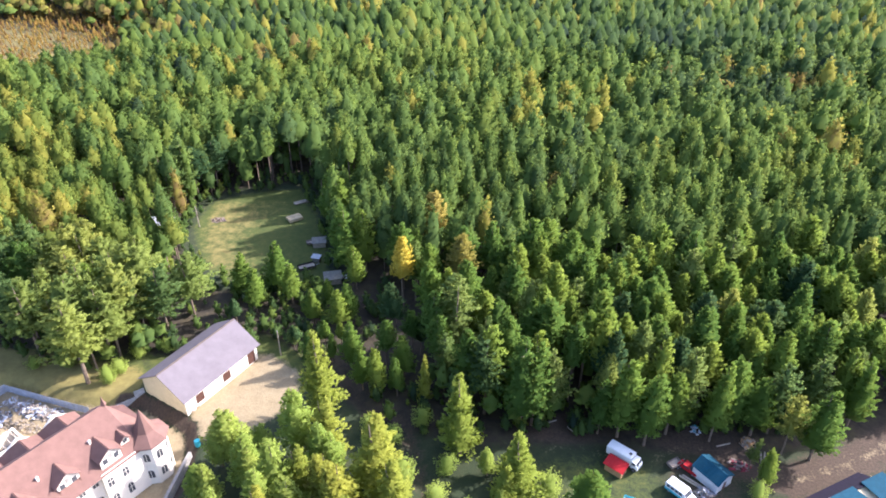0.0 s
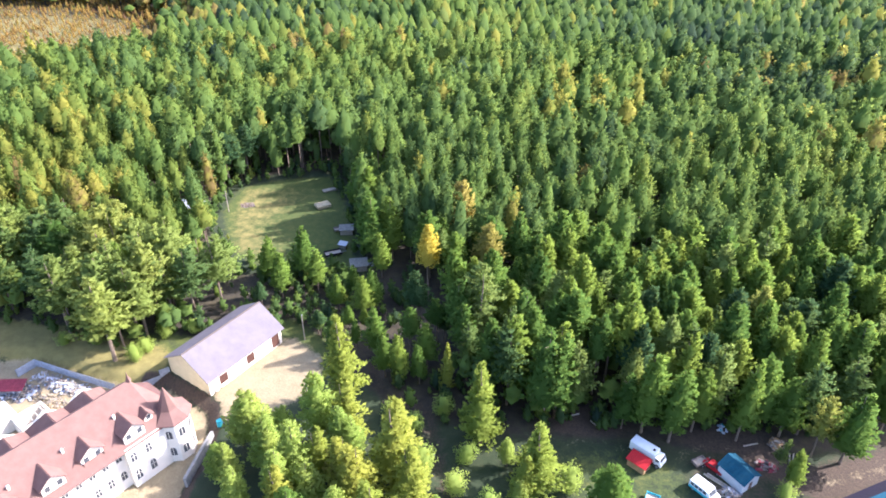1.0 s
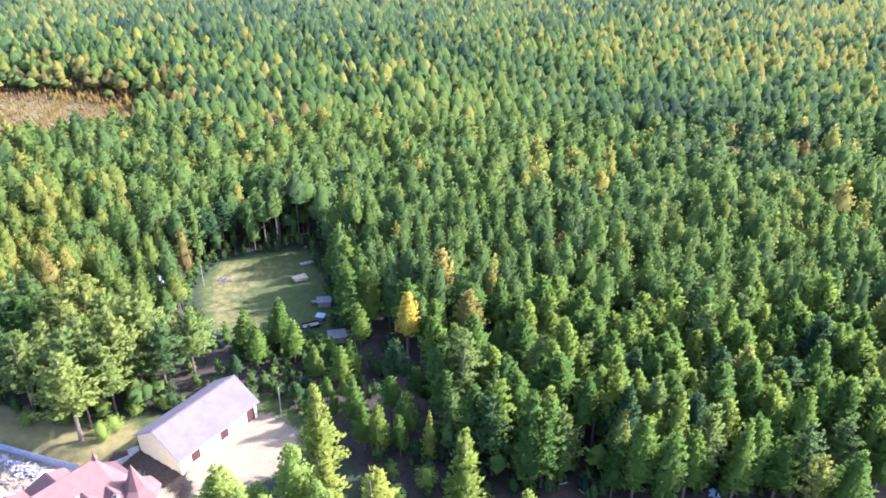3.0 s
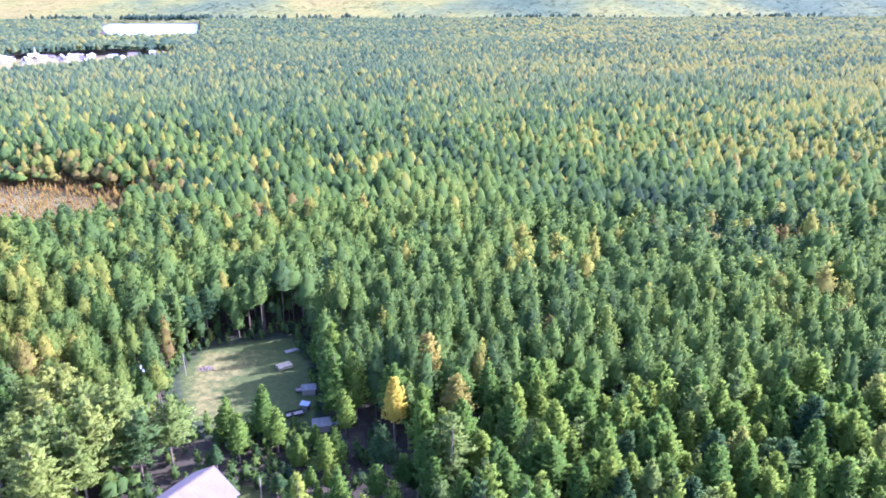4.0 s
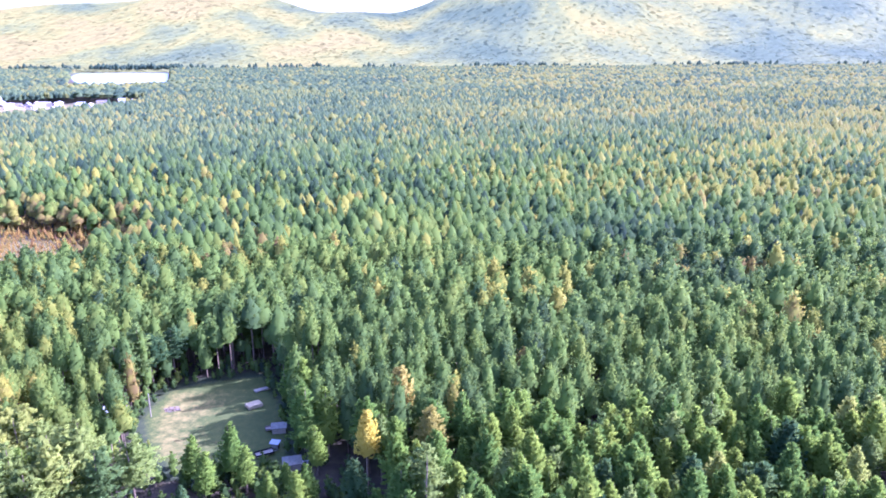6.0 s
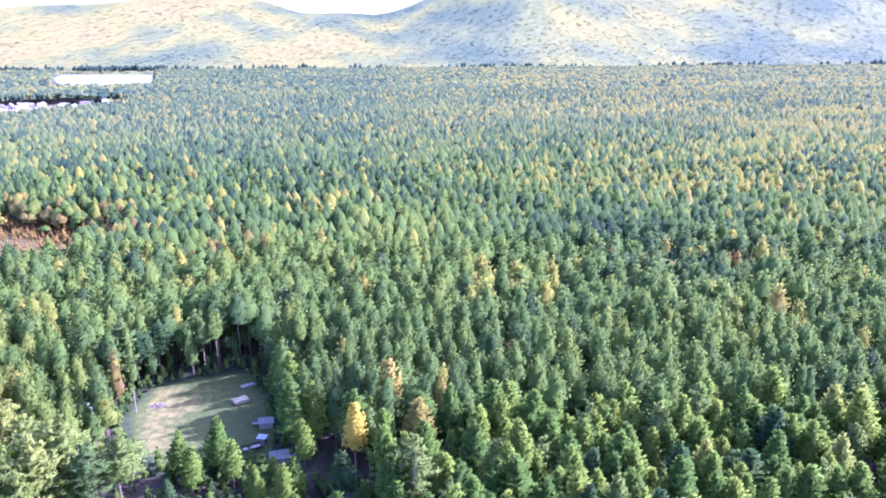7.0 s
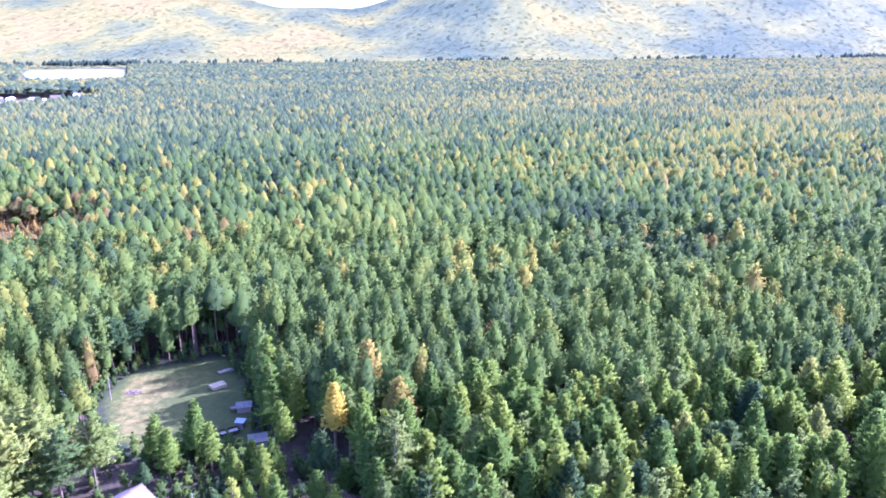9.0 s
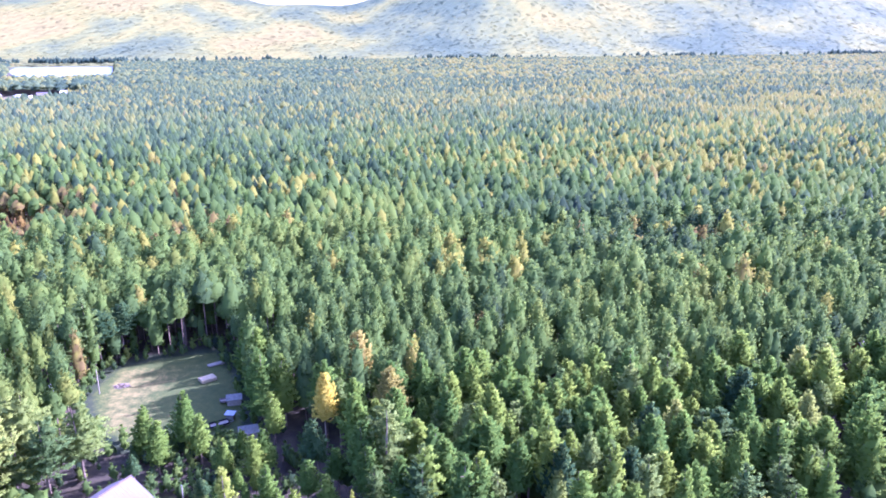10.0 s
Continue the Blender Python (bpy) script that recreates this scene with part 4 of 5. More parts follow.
def pane_window(parent, u, z, w, h, face, arched=False, bars=True):
    """A window set into the wall at the face: white surround, dark pane, glazing bars."""
    win = part("window", Geo().box(u - w / 2 - 0.1, u + w / 2 + 0.1, face - 0.05, face + 0.03, z - 0.12, z, bevel=0.01), WHITE, parent, "white-framed dark window")
    if arched:
        o = [(u - w / 2, z), (u + w / 2, z), (u + w / 2, z + h * 0.65)] + [(u + w / 2 * math.cos(a), z + h * 0.65 + h * 0.35 * math.sin(a)) for a in (0.5, 1.05, 1.57, 2.09, 2.64)] + [(u - w / 2, z + h * 0.65)]
    else:
        o = [(u - w / 2, z), (u + w / 2, z), (u + w / 2, z + h), (u - w / 2, z + h)]
    part("pane", Geo().extrude(o, 0.05, Matrix.Translation((0, face - 0.02, 0))), DARK, win)
    if not bars:
        return
    part("bar", Geo().box(u - 0.03, u + 0.03, face - 0.045, face - 0.022, z, z + h * 0.98), WHITE, win)
    part("bar", Geo().box(u - w / 2, u - 0.032, face - 0.045, face - 0.022, z + h * 0.55, z + h * 0.55 + 0.05), WHITE, win)
    part("bar", Geo().box(u + 0.032, u + w / 2, face - 0.045, face - 0.022, z + h * 0.55, z + h * 0.55 + 0.05), WHITE, win)


def castle():
    ob = thing("country_house", CASTLE, "white plastered house with brick-red roof, dormers and corner tower", "house")
    eave, ridge, half, far = 7.0, 11.7, 5.4, -34.0
    deep = 2 * half
    for a, b, face in [(far, -4.9, 0.6), (-4.9, 0.6, -0.35)]:
        part("wall", Geo().box(a, b, face, face + 0.4, -0.3, eave), WHITE, ob)
    part("wall", Geo().box(-4.9, -4.5, 0.052, 0.598, -0.3, eave - 0.01), WHITE, ob)
    part("wall", Geo().box(far, 0.6, deep - 0.4, deep, -0.3, eave), WHITE, ob)
    part("wall", Geo().box(0.2, 0.6, 0.06, deep - 0.41, -0.3, eave), WHITE, ob)
    part("wall", Geo().box(far, far + 0.4, 1.01, deep - 0.41, -0.3, eave), WHITE, ob)
    # roof: two long slopes and a hip at the tower end
    o = 0.55
    lo = eave - 0.25
    part("roof", Geo().slab([(far - o, -o, lo), (1.0, -o, lo), (0.3, half, ridge), (far - o, half, ridge)], 0.16), TILE, ob)
    part("roof", Geo().slab([(1.0, deep + o, lo), (far - o, deep + o, lo), (far - o, half, ridge), (0.3, half, ridge)], 0.16), TILE, ob)
    part("roof", Geo().slab([(1.0, -o, lo), (4.0, 2.2, lo), (4.0, deep - 2.2, lo), (1.0, deep + o, lo), (0.3, half, ridge)], 0.16), TILE, ob)
    part("wall", Geo().box(0.62, 3.6, 2.6, deep - 2.6, -0.3, eave - 0.3), WHITE, ob)
    part("finial", Geo().lathe([(0.45, 0), (0.1, 0.9), (0.02, 1.5)], 4, Matrix.Translation((0.3, half, ridge - 0.1))), TILE, ob)
    # tower
    tm = Matrix.Translation((2.4, 1.0, 0))
    tower = part("tower", Geo().lathe([(2.4, -0.3), (2.4, eave + 0.2)], 8, tm, start=math.pi / 8), WHITE, ob)
    part("tower_roof", Geo().lathe([(2.95, eave - 0.05), (2.9, eave + 0.08), (1.75, eave + 1.0), (1.4, eave + 1.3), (0.7, eave + 2.8), (0.02, eave + 4.6)], 8, tm, start=math.pi / 8), TILE, ob)
    for k in (-1, 0, 1, 2):
        a = -math.pi / 2 + k * math.pi / 4
        m = tm @ Matrix.Rotation(a + math.pi / 2, 4, "Z") @ Matrix.Translation((0, -2.4 * math.cos(math.pi / 8), 0))
        for z in (1.2, 4.3):
            w = part("window", Geo().box(-0.55, 0.55, -0.05, 0.02, z - 0.14, z, m, bevel=0.01), WHITE, tower)
            part("pane", Geo().extrude([(-0.42, z), (0.42, z), (0.42, z + 1.0)] + [(0.42 * math.cos(q), z + 1.0 + 0.42 * math.sin(q)) for q in (0.6, 1.2, 1.57, 1.95, 2.55)] + [(-0.42, z + 1.0)], 0.05, m @ Matrix.Translation((0, -0.03, 0))), DARK, w)
            part("bar", Geo().box(-0.03, 0.03, -0.06, -0.032, z, z + 1.4, m), WHITE, w)
    # front windows
    for u in (-2.0, -4.1):
        pane_window(ob, u, 4.4, 0.8, 1.5, -0.35, True)
        pane_window(ob, u, 1.2, 0.8, 1.7, -0.35, True)
    for k in range(16):
        u = -5.6 - 1.75 * k
        pane_window(ob, u, 4.9, 0.75, 1.1, 0.6)
        pane_window(ob, u, 1.6, 0.75, 1.4, 0.6, k % 2 == 0)
    # dormers
    for u, w, y0, z0, h in [(-3.0, 2.8, 0.1, eave + 0.6, 1.2), (-8.2, 2.8, 0.8, eave + 0.6, 1.2), (-13.3, 2.8, 0.3, eave + 0.5, 1.2), (-18.5, 2.8, 0.4, eave + 0.5, 1.2), (-23.7, 2.8, 0.4, eave + 0.5, 1.2), (-28.9, 2.8, 0.4, eave + 0.5, 1.2), (-0.4, 1.1, 0.95, eave + 1.0, 0.8)]:
        dormer(ob, u, w, y0, z0, h, (ridge - lo) / (half + o), lo, o)
    for u in (-3.5, -8.5, -13.9, -19.0, -24.2):
        back_gable(ob, u, eave, ridge, deep, half)
    for u, y in ((-10.5, 2.8), (-3.7, 2.9), (-17.0, 2.6)):
        z = lo + (y + o) * (ridge - lo) / (half + o)
        c = part("chimney", Geo().box(u - 0.13, u + 0.13, y - 0.13, y + 0.13, z - 0.3, z + 0.4, bevel=0.02), WHITE, ob, "small white chimney")
        part("cap", Geo().lathe([(0.26, 0), (0.05, 0.16)], 4, Matrix.Translation((u, y, z + 0.43)), start=math.pi / 4), WHITE, c)
    return ob


def dormer(house, u, w, y0, z0, h, slope, lo, o):
    peak = z0 + h + w * 0.36
    d = part("dormer", Geo().extrude([(u - w / 2, z0 - 0.5), (u + w / 2, z0 - 0.5), (u + w / 2, z0 + h), (u, peak), (u - w / 2, z0 + h)], 0.2, Matrix.Translation((0, y0, 0))), WHITE, house, "white dormer with red gable roof")

    def back_at(z):
        return (z - lo) / slope - o
    for side in (-1, 1):
        x1 = u + side * (w / 2 + 0.25)
        ze = z0 + h - 0.18
        c = [(x1, y0 - 0.3, ze), (u, y0 - 0.3, peak + 0.12), (u, back_at(peak + 0.12), peak + 0.12), (x1, back_at(ze), ze)]
        part("roof", Geo().slab(c if side < 0 else c[::-1], -0.1 if side < 0 else -0.1), TILE, d)
        xs = u + side * (w / 2 - 0.1)
        part("cheek", Geo().slab([(xs, y0 + 0.2, z0 - 0.5), (xs, back_at(z0), z0), (xs, back_at(z0 + h), z0 + h), (xs, y0 + 0.2, z0 + h)], 0.1), TILE, d)
    if w > 2:
        for s in (-0.75, 0.75):
            pane_window(d, u + s, z0 + 0.2, 0.62, 0.8, y0, bars=False)
        part("panel", Geo().box(u - 0.28, u + 0.28, y0 - 0.04, y0, z0 + 0.7, z0 + 1.5, bevel=0.01), GREY, d)
    else:
        pane_window(d, u, z0 + 0.15, 0.55, 0.65, y0, bars=False)


def back_gable(house, u, eave, ridge, deep, half):
    peak = ridge - 2.8
    w = 2.7
    g = part("cross_gable", Geo().extrude([(u - w + 0.3, -0.3), (u + w - 0.3, -0.3), (u + w - 0.3, eave), (u, peak - 0.3), (u - w + 0.3, eave)], 0.3, Matrix.Translation((0, deep + 1.4, 0))), WHITE, house)
    for side in (-1, 1):
        c = [(u + side * w, deep + 1.9, eave - 0.2), (u + side * w, deep - 0.4, eave - 0.2), (u, half + 1.2, peak), (u, deep + 0.5, peak)]
        part("roof", Geo().slab(c if side > 0 else c[::-1], 0.12), TILE, g)
    part("roof", Geo().slab([(u + w, deep + 1.9, eave - 0.2), (u, deep + 0.5, peak), (u - w, deep + 1.9, eave - 0.2)], 0.12), TILE, g)


castle()


# ---- small buildings, vehicles, poles and clutter ----
RED = plain("red_sheet", (0.36, 0.014, 0.018), 0.5, vary=0.12)
TEAL = plain("blue_teal_sheet", (0.004, 0.055, 0.092), 0.9, vary=0.14)
NAVY = plain("dark_navy_sheet", (0.010, 0.008, 0.020), 0.9, vary=0.2)
CYAN = plain("turquoise_paint", (0.05, 0.42, 0.50), 0.5)
WOOD = plain("tan_boards", (0.42, 0.26, 0.13), 0.8, vary=0.2)
OLDWOOD = plain("grey_old_wood", (0.40, 0.34, 0.27), 0.85, vary=0.25)
PAINT = plain("white_vehicle_paint", (0.78, 0.80, 0.82), 0.3, vary=0.06)
RUBBER = plain("tyre_rubber", (0.025, 0.025, 0.028), 0.9)
STEEL = plain("dull_steel", (0.30, 0.31, 0.34), 0.5, 0.6, vary=0.2)
SHEET = plain("pale_blue_fence_sheet", (0.42, 0.46, 0.53), 0.5, vary=0.22)
SANDY = plain("sandy_earth", (0.30, 0.245, 0.165), 0.95, vary=0.25, scale=1.5)
PALE = plain("pale_grey_sheet", (0.50, 0.52, 0.56), 0.5, vary=0.1)
MAROON = plain("maroon_sheet", (0.22, 0.035, 0.05), 0.6, vary=0.25)
RUBBLE = plain("broken_rubble", (0.24, 0.21, 0.17), 0.9, vary=0.35)
JUNK = plain("grey_brown_scrap", (0.22, 0.18, 0.16), 0.85, vary=0.35)


def at(x, y, degrees=0.0, dz=0.0):
    return Matrix.Translation((x, y, float(height(x, y)) + dz)) @ Matrix.Rotation(radians(degrees), 4, "Z")


def wheel(parent, x, y, r=0.36, w=0.24):
    m = Matrix.Translation((x, y, r)) @ Matrix.Rotation(math.pi / 2, 4, "X")
    tyre = part("wheel", Geo().lathe([(r * 0.75, -w / 2), (r, -w / 2 + 0.04), (r, w / 2 - 0.04), (r * 0.75, w / 2)], 16, m), RUBBER, parent)
    part("rim", Geo().lathe([(r * 0.6, -w / 2 - 0.01), (r * 0.6, w / 2 + 0.01)], 12, m), STEEL, tyre)


def van(m, long, wide, tall, label, lower, name="minibus", hood=0.9):
    """A van: x ahead, rounded body, bonnet, window band, wheels, lamps."""
    ob = thing(name, m, label, "van")
    h = wide / 2
    back, front = -long / 2, long / 2
    body = [(back, 0.45), (front, 0.45), (front, 1.05), (front - hood * 0.95, 1.25), (front - hood - 0.5, tall - 0.12), (front - hood - 0.8, tall), (back + 0.2, tall), (back, tall - 0.2)]
    g = Geo().extrude(body, wide, Matrix.Translation((0, -h, 0)))
    part("body", g, PAINT, ob)
    part("skirt", Geo().box(back + 0.02, front - 0.02, -h - 0.012, h + 0.012, 0.45, 0.98), lower, ob)
    part("windscreen", Geo().slab([(front - hood * 0.97, -h + 0.12, 1.3), (front - hood * 0.97, h - 0.12, 1.3), (front - hood - 0.46, h - 0.12, tall - 0.18), (front - hood - 0.46, -h + 0.12, tall - 0.18)], -0.025), DARK, ob)
    n = 4
    span = (front - hood - 0.7) - (back + 0.3)
    for side in (-1, 1):
        for k in range(n):
            x0 = back + 0.3 + k * span / n
            y0, y1 = (-h - 0.012, -h + 0.01) if side < 0 else (h - 0.01, h + 0.012)
            part("side_window", Geo().box(x0, x0 + span / n - 0.14, y0, y1, 1.2, tall - 0.35), DARK, ob)
        part("headlight", Geo().box(front - 0.03, front + 0.025, side * (h - 0.3) - 0.12, side * (h - 0.3) + 0.12, 0.75, 0.95, bevel=0.01), PALE, ob)
        for x in (back + 0.9, front - 0.9):
            wheel(ob, x, side * (h - 0.1))
    part("bumper", Geo().box(front - 0.02, front + 0.12, -h + 0.05, h - 0.05, 0.42, 0.6, bevel=0.02), STEEL, ob)
    return ob


def box_truck(m):
    ob = thing("box_truck", m, "old white box truck parked beside a red-roofed hut", "truck")
    part("cargo_box", Geo().box(-3.3, 1.8, -1.1, 1.1, 0.95, 3.0, bevel=0.12), PAINT, ob)
    part("chassis", Geo().box(-3.2, 3.2, -0.5, 0.5, 0.6, 0.93), RUBBER, ob)
    cab = part("cab", Geo().extrude([(1.9, 0.7), (3.3, 0.7), (3.3, 1.45), (3.1, 1.6), (2.85, 2.35), (1.9, 2.4)], 2.0, Matrix.Translation((0, -1.0, 0))), PAINT, ob)
    part("windscreen", Geo().slab([(3.11, -0.85, 1.64), (3.11, 0.85, 1.64), (2.88, 0.85, 2.28), (2.88, -0.85, 2.28)], -0.03), DARK, cab)
    for side in (-1, 1):
        y0, y1 = (-1.015, -0.98) if side < 0 else (0.98, 1.015)
        part("side_window", Geo().box(2.05, 2.75, y0, y1, 1.6, 2.2), DARK, cab)
        for x in (-2.2, 2.6):
            wheel(ob, x, side * 0.95, 0.48, 0.3)
    part("roof_hatch", Geo().box(0.9, 1.4, -0.3, 0.25, 3.0, 3.06, bevel=0.01), RUBBER, ob)
    return ob


def plank_wall(parent, name, x0, x1, y, z0, z1, mat, axis="x", count=10):
    """A wall of separate boards along one axis."""
    step = (x1 - x0) / count
    for k in range(count):
        a, b = x0 + k * step + 0.01, x0 + (k + 1) * step - 0.01
        g = Geo().box(a, b, y - 0.04, y + 0.04, z0, z1) if axis == "x" else Geo().box(y - 0.04, y + 0.04, a, b, z0, z1)
        part(name, g, mat, parent)


def hut(m, long, wide, low, high, roof, wall, label, name="hut", both=False):
    """A small timber hut; x along the ridge, the low eave on the -y side."""
    ob = thing(name, m, label, "hut")
    l, w = long / 2, wide / 2
    plank_wall(ob, "board", -l, l, -w, -0.1, low - 0.08, wall, count=max(8, int(long * 3)))
    back = low if both else high
    plank_wall(ob, "board", -l, l, w, -0.1, back - 0.08, wall, count=max(8, int(long * 3)))
    for x in (-l + 0.05, l - 0.05):
        top = [(-w + 0.05, -0.1), (w - 0.05, -0.1), (w - 0.05, back - 0.1)] + ([(0, high - 0.1)] if both else []) + [(-w + 0.05, low - 0.1)]
        part("end_wall", Geo().extrude(top, 0.08, Matrix.Translation((x + 0.04, 0, 0)) @ Matrix.Rotation(math.pi / 2, 4, "Z")), wall, ob)
    o = 0.3
    ridge_y = 0.0 if both else w + o
    faces = [[(-l - o, -w - o, low - 0.1), (l + o, -w - o, low - 0.1), (l + o, ridge_y, high), (-l - o, ridge_y, high)]]
    if both:
        faces.append([(l + o, w + o, low - 0.1), (-l - o, w + o, low - 0.1), (-l - o, 0, high), (l + o, 0, high)])
    for c in faces:
        r = part("roof", Geo().slab(c, 0.07), roof, ob)
        a, b, d = Vector(c[0]), Vector(c[1]), Vector(c[3])
        n = max(6, int(long * 1.6))
        up = (b - a).cross(d - a).normalized() * 0.035
        for k in range(n + 1):
            p = a.lerp(b, (k + 0.02) / (n + 0.04))
            q = p + (d - a)
            side = (b - a).normalized() * 0.03
            part("rib", Geo().slab([p - side + up, p + side + up, q + side + up, q - side + up], 0.034), roof, r)
    part("door", Geo().box(l - 0.01, l + 0.04, -0.4, 0.4, 0.05, min(1.9, low - 0.15)), BROWN, ob)
    return ob


box_truck(at(34.2, 92.5, -41))
hut(at(32.2, 90.3, -41), 3.5, 2.0, 1.8, 2.3, RED, WOOD, "small tan plank hut with bright red sheet roof")
van(at(42.8, 84.9, -49), 5.2, 2.0, 2.2, "white minibus with turquoise lower sides on the grass", CYAN)
hut(at(49.6, 88.5, -56), 5.4, 4.2, 2.5, 3.8, TEAL, PALE, "pale hut with blue-teal metal roof beside parked vehicles", both=True)


def car(m, paint, label):
    """A small saloon car seen from above: x ahead."""
    ob = thing("car", m, label, "car")
    part("body", Geo().box(-2.0, 2.0, -0.82, 0.82, 0.3, 0.85, bevel=0.12), paint, ob)
    part("cabin", Geo().extrude([(-1.3, 0.84), (0.9, 0.84), (0.35, 1.4), (-0.9, 1.4)], 1.4, Matrix.Translation((0, -0.7, 0))), paint, ob)
    part("windscreen", Geo().slab([(0.88, -0.62, 0.9), (0.88, 0.62, 0.9), (0.4, 0.62, 1.36), (0.4, -0.62, 1.36)], -0.02), DARK, ob)
    part("rear_window", Geo().slab([(-1.28, 0.62, 0.9), (-1.28, -0.62, 0.9), (-0.93, -0.62, 1.36), (-0.93, 0.62, 1.36)], -0.02), DARK, ob)
    for side in (-1, 1):
        part("side_window", Geo().box(-0.8, 0.35, side * 0.705 - 0.012, side * 0.705 + 0.012, 0.95, 1.3), DARK, ob)
        for x in (-1.25, 1.3):
            wheel(ob, x, side * 0.74, 0.3, 0.2)
    return ob


car(at(46.0, 90.6, -48), RED, "red car parked under the eaves of a hut")


def trailer(m, label, long=3.0, wide=1.7, load=JUNK):
    ob = thing("trailer", m, label, "trailer")
    part("bed", Geo().box(-long / 2, long / 2, -wide / 2, wide / 2, 0.5, 0.6), OLDWOOD, ob)
    for y in (-wide / 2, wide / 2):
        part("side_board", Geo().box(-long / 2, long / 2, y - 0.03, y + 0.03, 0.602, 1.0), load, ob)
    for x in (-long / 2, long / 2):
        part("end_board", Geo().box(x - 0.03, x + 0.03, -wide / 2 + 0.032, wide / 2 - 0.032, 0.602, 1.0), load, ob)
    part("drawbar", Geo().box(long / 2 + 0.035, long / 2 + 1.3, -0.05, 0.05, 0.45, 0.55), STEEL, ob)
    for y in (-1, 1):
        wheel(ob, 0, y * (wide / 2 + 0.14), 0.32, 0.2)
    return ob


trailer(at(33.4, 83.0, -25), "small turquoise trailer standing on rough grass", 2.3, 1.5, CYAN)
trailer(at(43.6, 91.6, 28), "small grey trailer with boarded sides on bare earth", 2.6, 1.5)


def log(m, long, r, label="weathered log lying on the ground", mat=OLDWOOD):
    g = Geo().lathe([(r * 0.98, -long / 2), (r, -long / 6), (r * 0.95, long / 5), (r * 0.85, long / 2)], 9, Matrix.Translation((0, 0, r)) @ Matrix.Rotation(math.pi / 2, 4, "Y"))
    ob = new("log", g.mesh("log", mat))
    ob.matrix_basis = m
    return tagged(ob, label, "log", "logs lying about")


for k, (x, y, a, n) in enumerate([(45.6, 87.6, -42, 4.6), (46.1, 87.9, -43, 4.2), (25.5, 100.2, -52, 2.2), (22.0, 102.5, 20, 1.8), (29.5, 101.0, 35, 1.6), (-6.0, 90.0, 60, 3.0), (54.5, 96.5, 15, 3.0), (60.5, 93.0, 70, 3.4), (61.2, 93.2, 66, 3.0)]):
    log(at(x, y, a), n, 0.16 if k else 0.2)


def heap(name, m, rx, ry, rz, count, seed, mats, label, category, sizes=(0.25, 1.3)):
    """A heap of scrap or rubble: odd boards and blocks, one part for each material."""
    rng = random.Random(seed)
    ob = thing(name, m, label, category)
    geos = [Geo() for _ in mats]
    for _ in range(count):
        a, d = rng.uniform(0, 6.28), rng.uniform(0, 1) ** 0.6
        x, y = rx * d * math.cos(a), ry * d * math.sin(a)
        z = max(0.02, rz * (1 - d) * rng.uniform(0.3, 1.0))
        l, w, h = rng.uniform(*sizes), rng.uniform(0.12, 0.55), rng.uniform(0.05, 0.3)
        t = Matrix.Translation((x, y, z)) @ Euler((rng.uniform(-0.4, 0.4), rng.uniform(-0.4, 0.4), rng.uniform(0, 3.1))).to_matrix().to_4x4()
        rng.choice(geos).box(-l / 2, l / 2, -w / 2, w / 2, -h / 2, h / 2, t)
    for g, mat, pname in zip(geos, mats, ("scrap", "board", "block", "sheet", "plate", "panel")):
        tagged(part(pname, g, mat, ob), kind="stuff")
    return ob


heap("scrap_heap", at(47.4, 85.2), 1.9, 1.3, 1.1, 60, 3, [JUNK, OLDWOOD, STEEL], "heap of brown scrap and metal beside a hut", "scrap heap")
heap("scrap_heap", at(50.3, 100.5), 0.9, 1.2, 0.7, 18, 4, [PALE, SHEET, CYAN], "white and blue scrap lying among the trees", "scrap heap", (0.3, 0.9))
heap("scrap_heap", at(55.6, 91.5), 2.2, 1.4, 0.5, 40, 5, [MAROON, JUNK, MAROON], "reddish brown scrap on bare earth", "scrap heap")
heap("brush_pile", at(59.5, 96.8), 1.6, 1.4, 1.0, 60, 6, [WOOD, OLDWOOD, JUNK], "pile of sawn branches under the trees", "brush pile", (0.5, 1.6))
heap("rubble_heap", at(-84.5, 107.4, -18), 9.5, 1.7, 1.1, 240, 7, [RUBBLE, PALE, JUNK, SHEET, GREY, OLDWOOD], "long heap of pale building rubble and boards", "rubble heap", (0.4, 2.6))
heap("rubble_heap", at(-93.0, 105.0), 4.0, 2.6, 1.4, 190, 8, [RUBBLE, STEEL, SHEET, DARK, JUNK], "heap of pale scrap metal by the fence", "rubble heap", (0.3, 1.6))
heap("earth_heap", at(-87.0, 103.8, -18), 6.0, 1.6, 1.0, 170, 9, [SANDY, RUBBLE, SANDY], "heap of sandy earth and splintered boards", "earth heap", (0.2, 0.8))
heap("scrap_heap", at(-52.0, 107.0, 0, 0.2), 1.8, 2.6, 0.4, 50, 12, [OLDWOOD, WOOD, GREY], "boards and stones on the earth bank", "scrap heap", (0.2, 1.2))


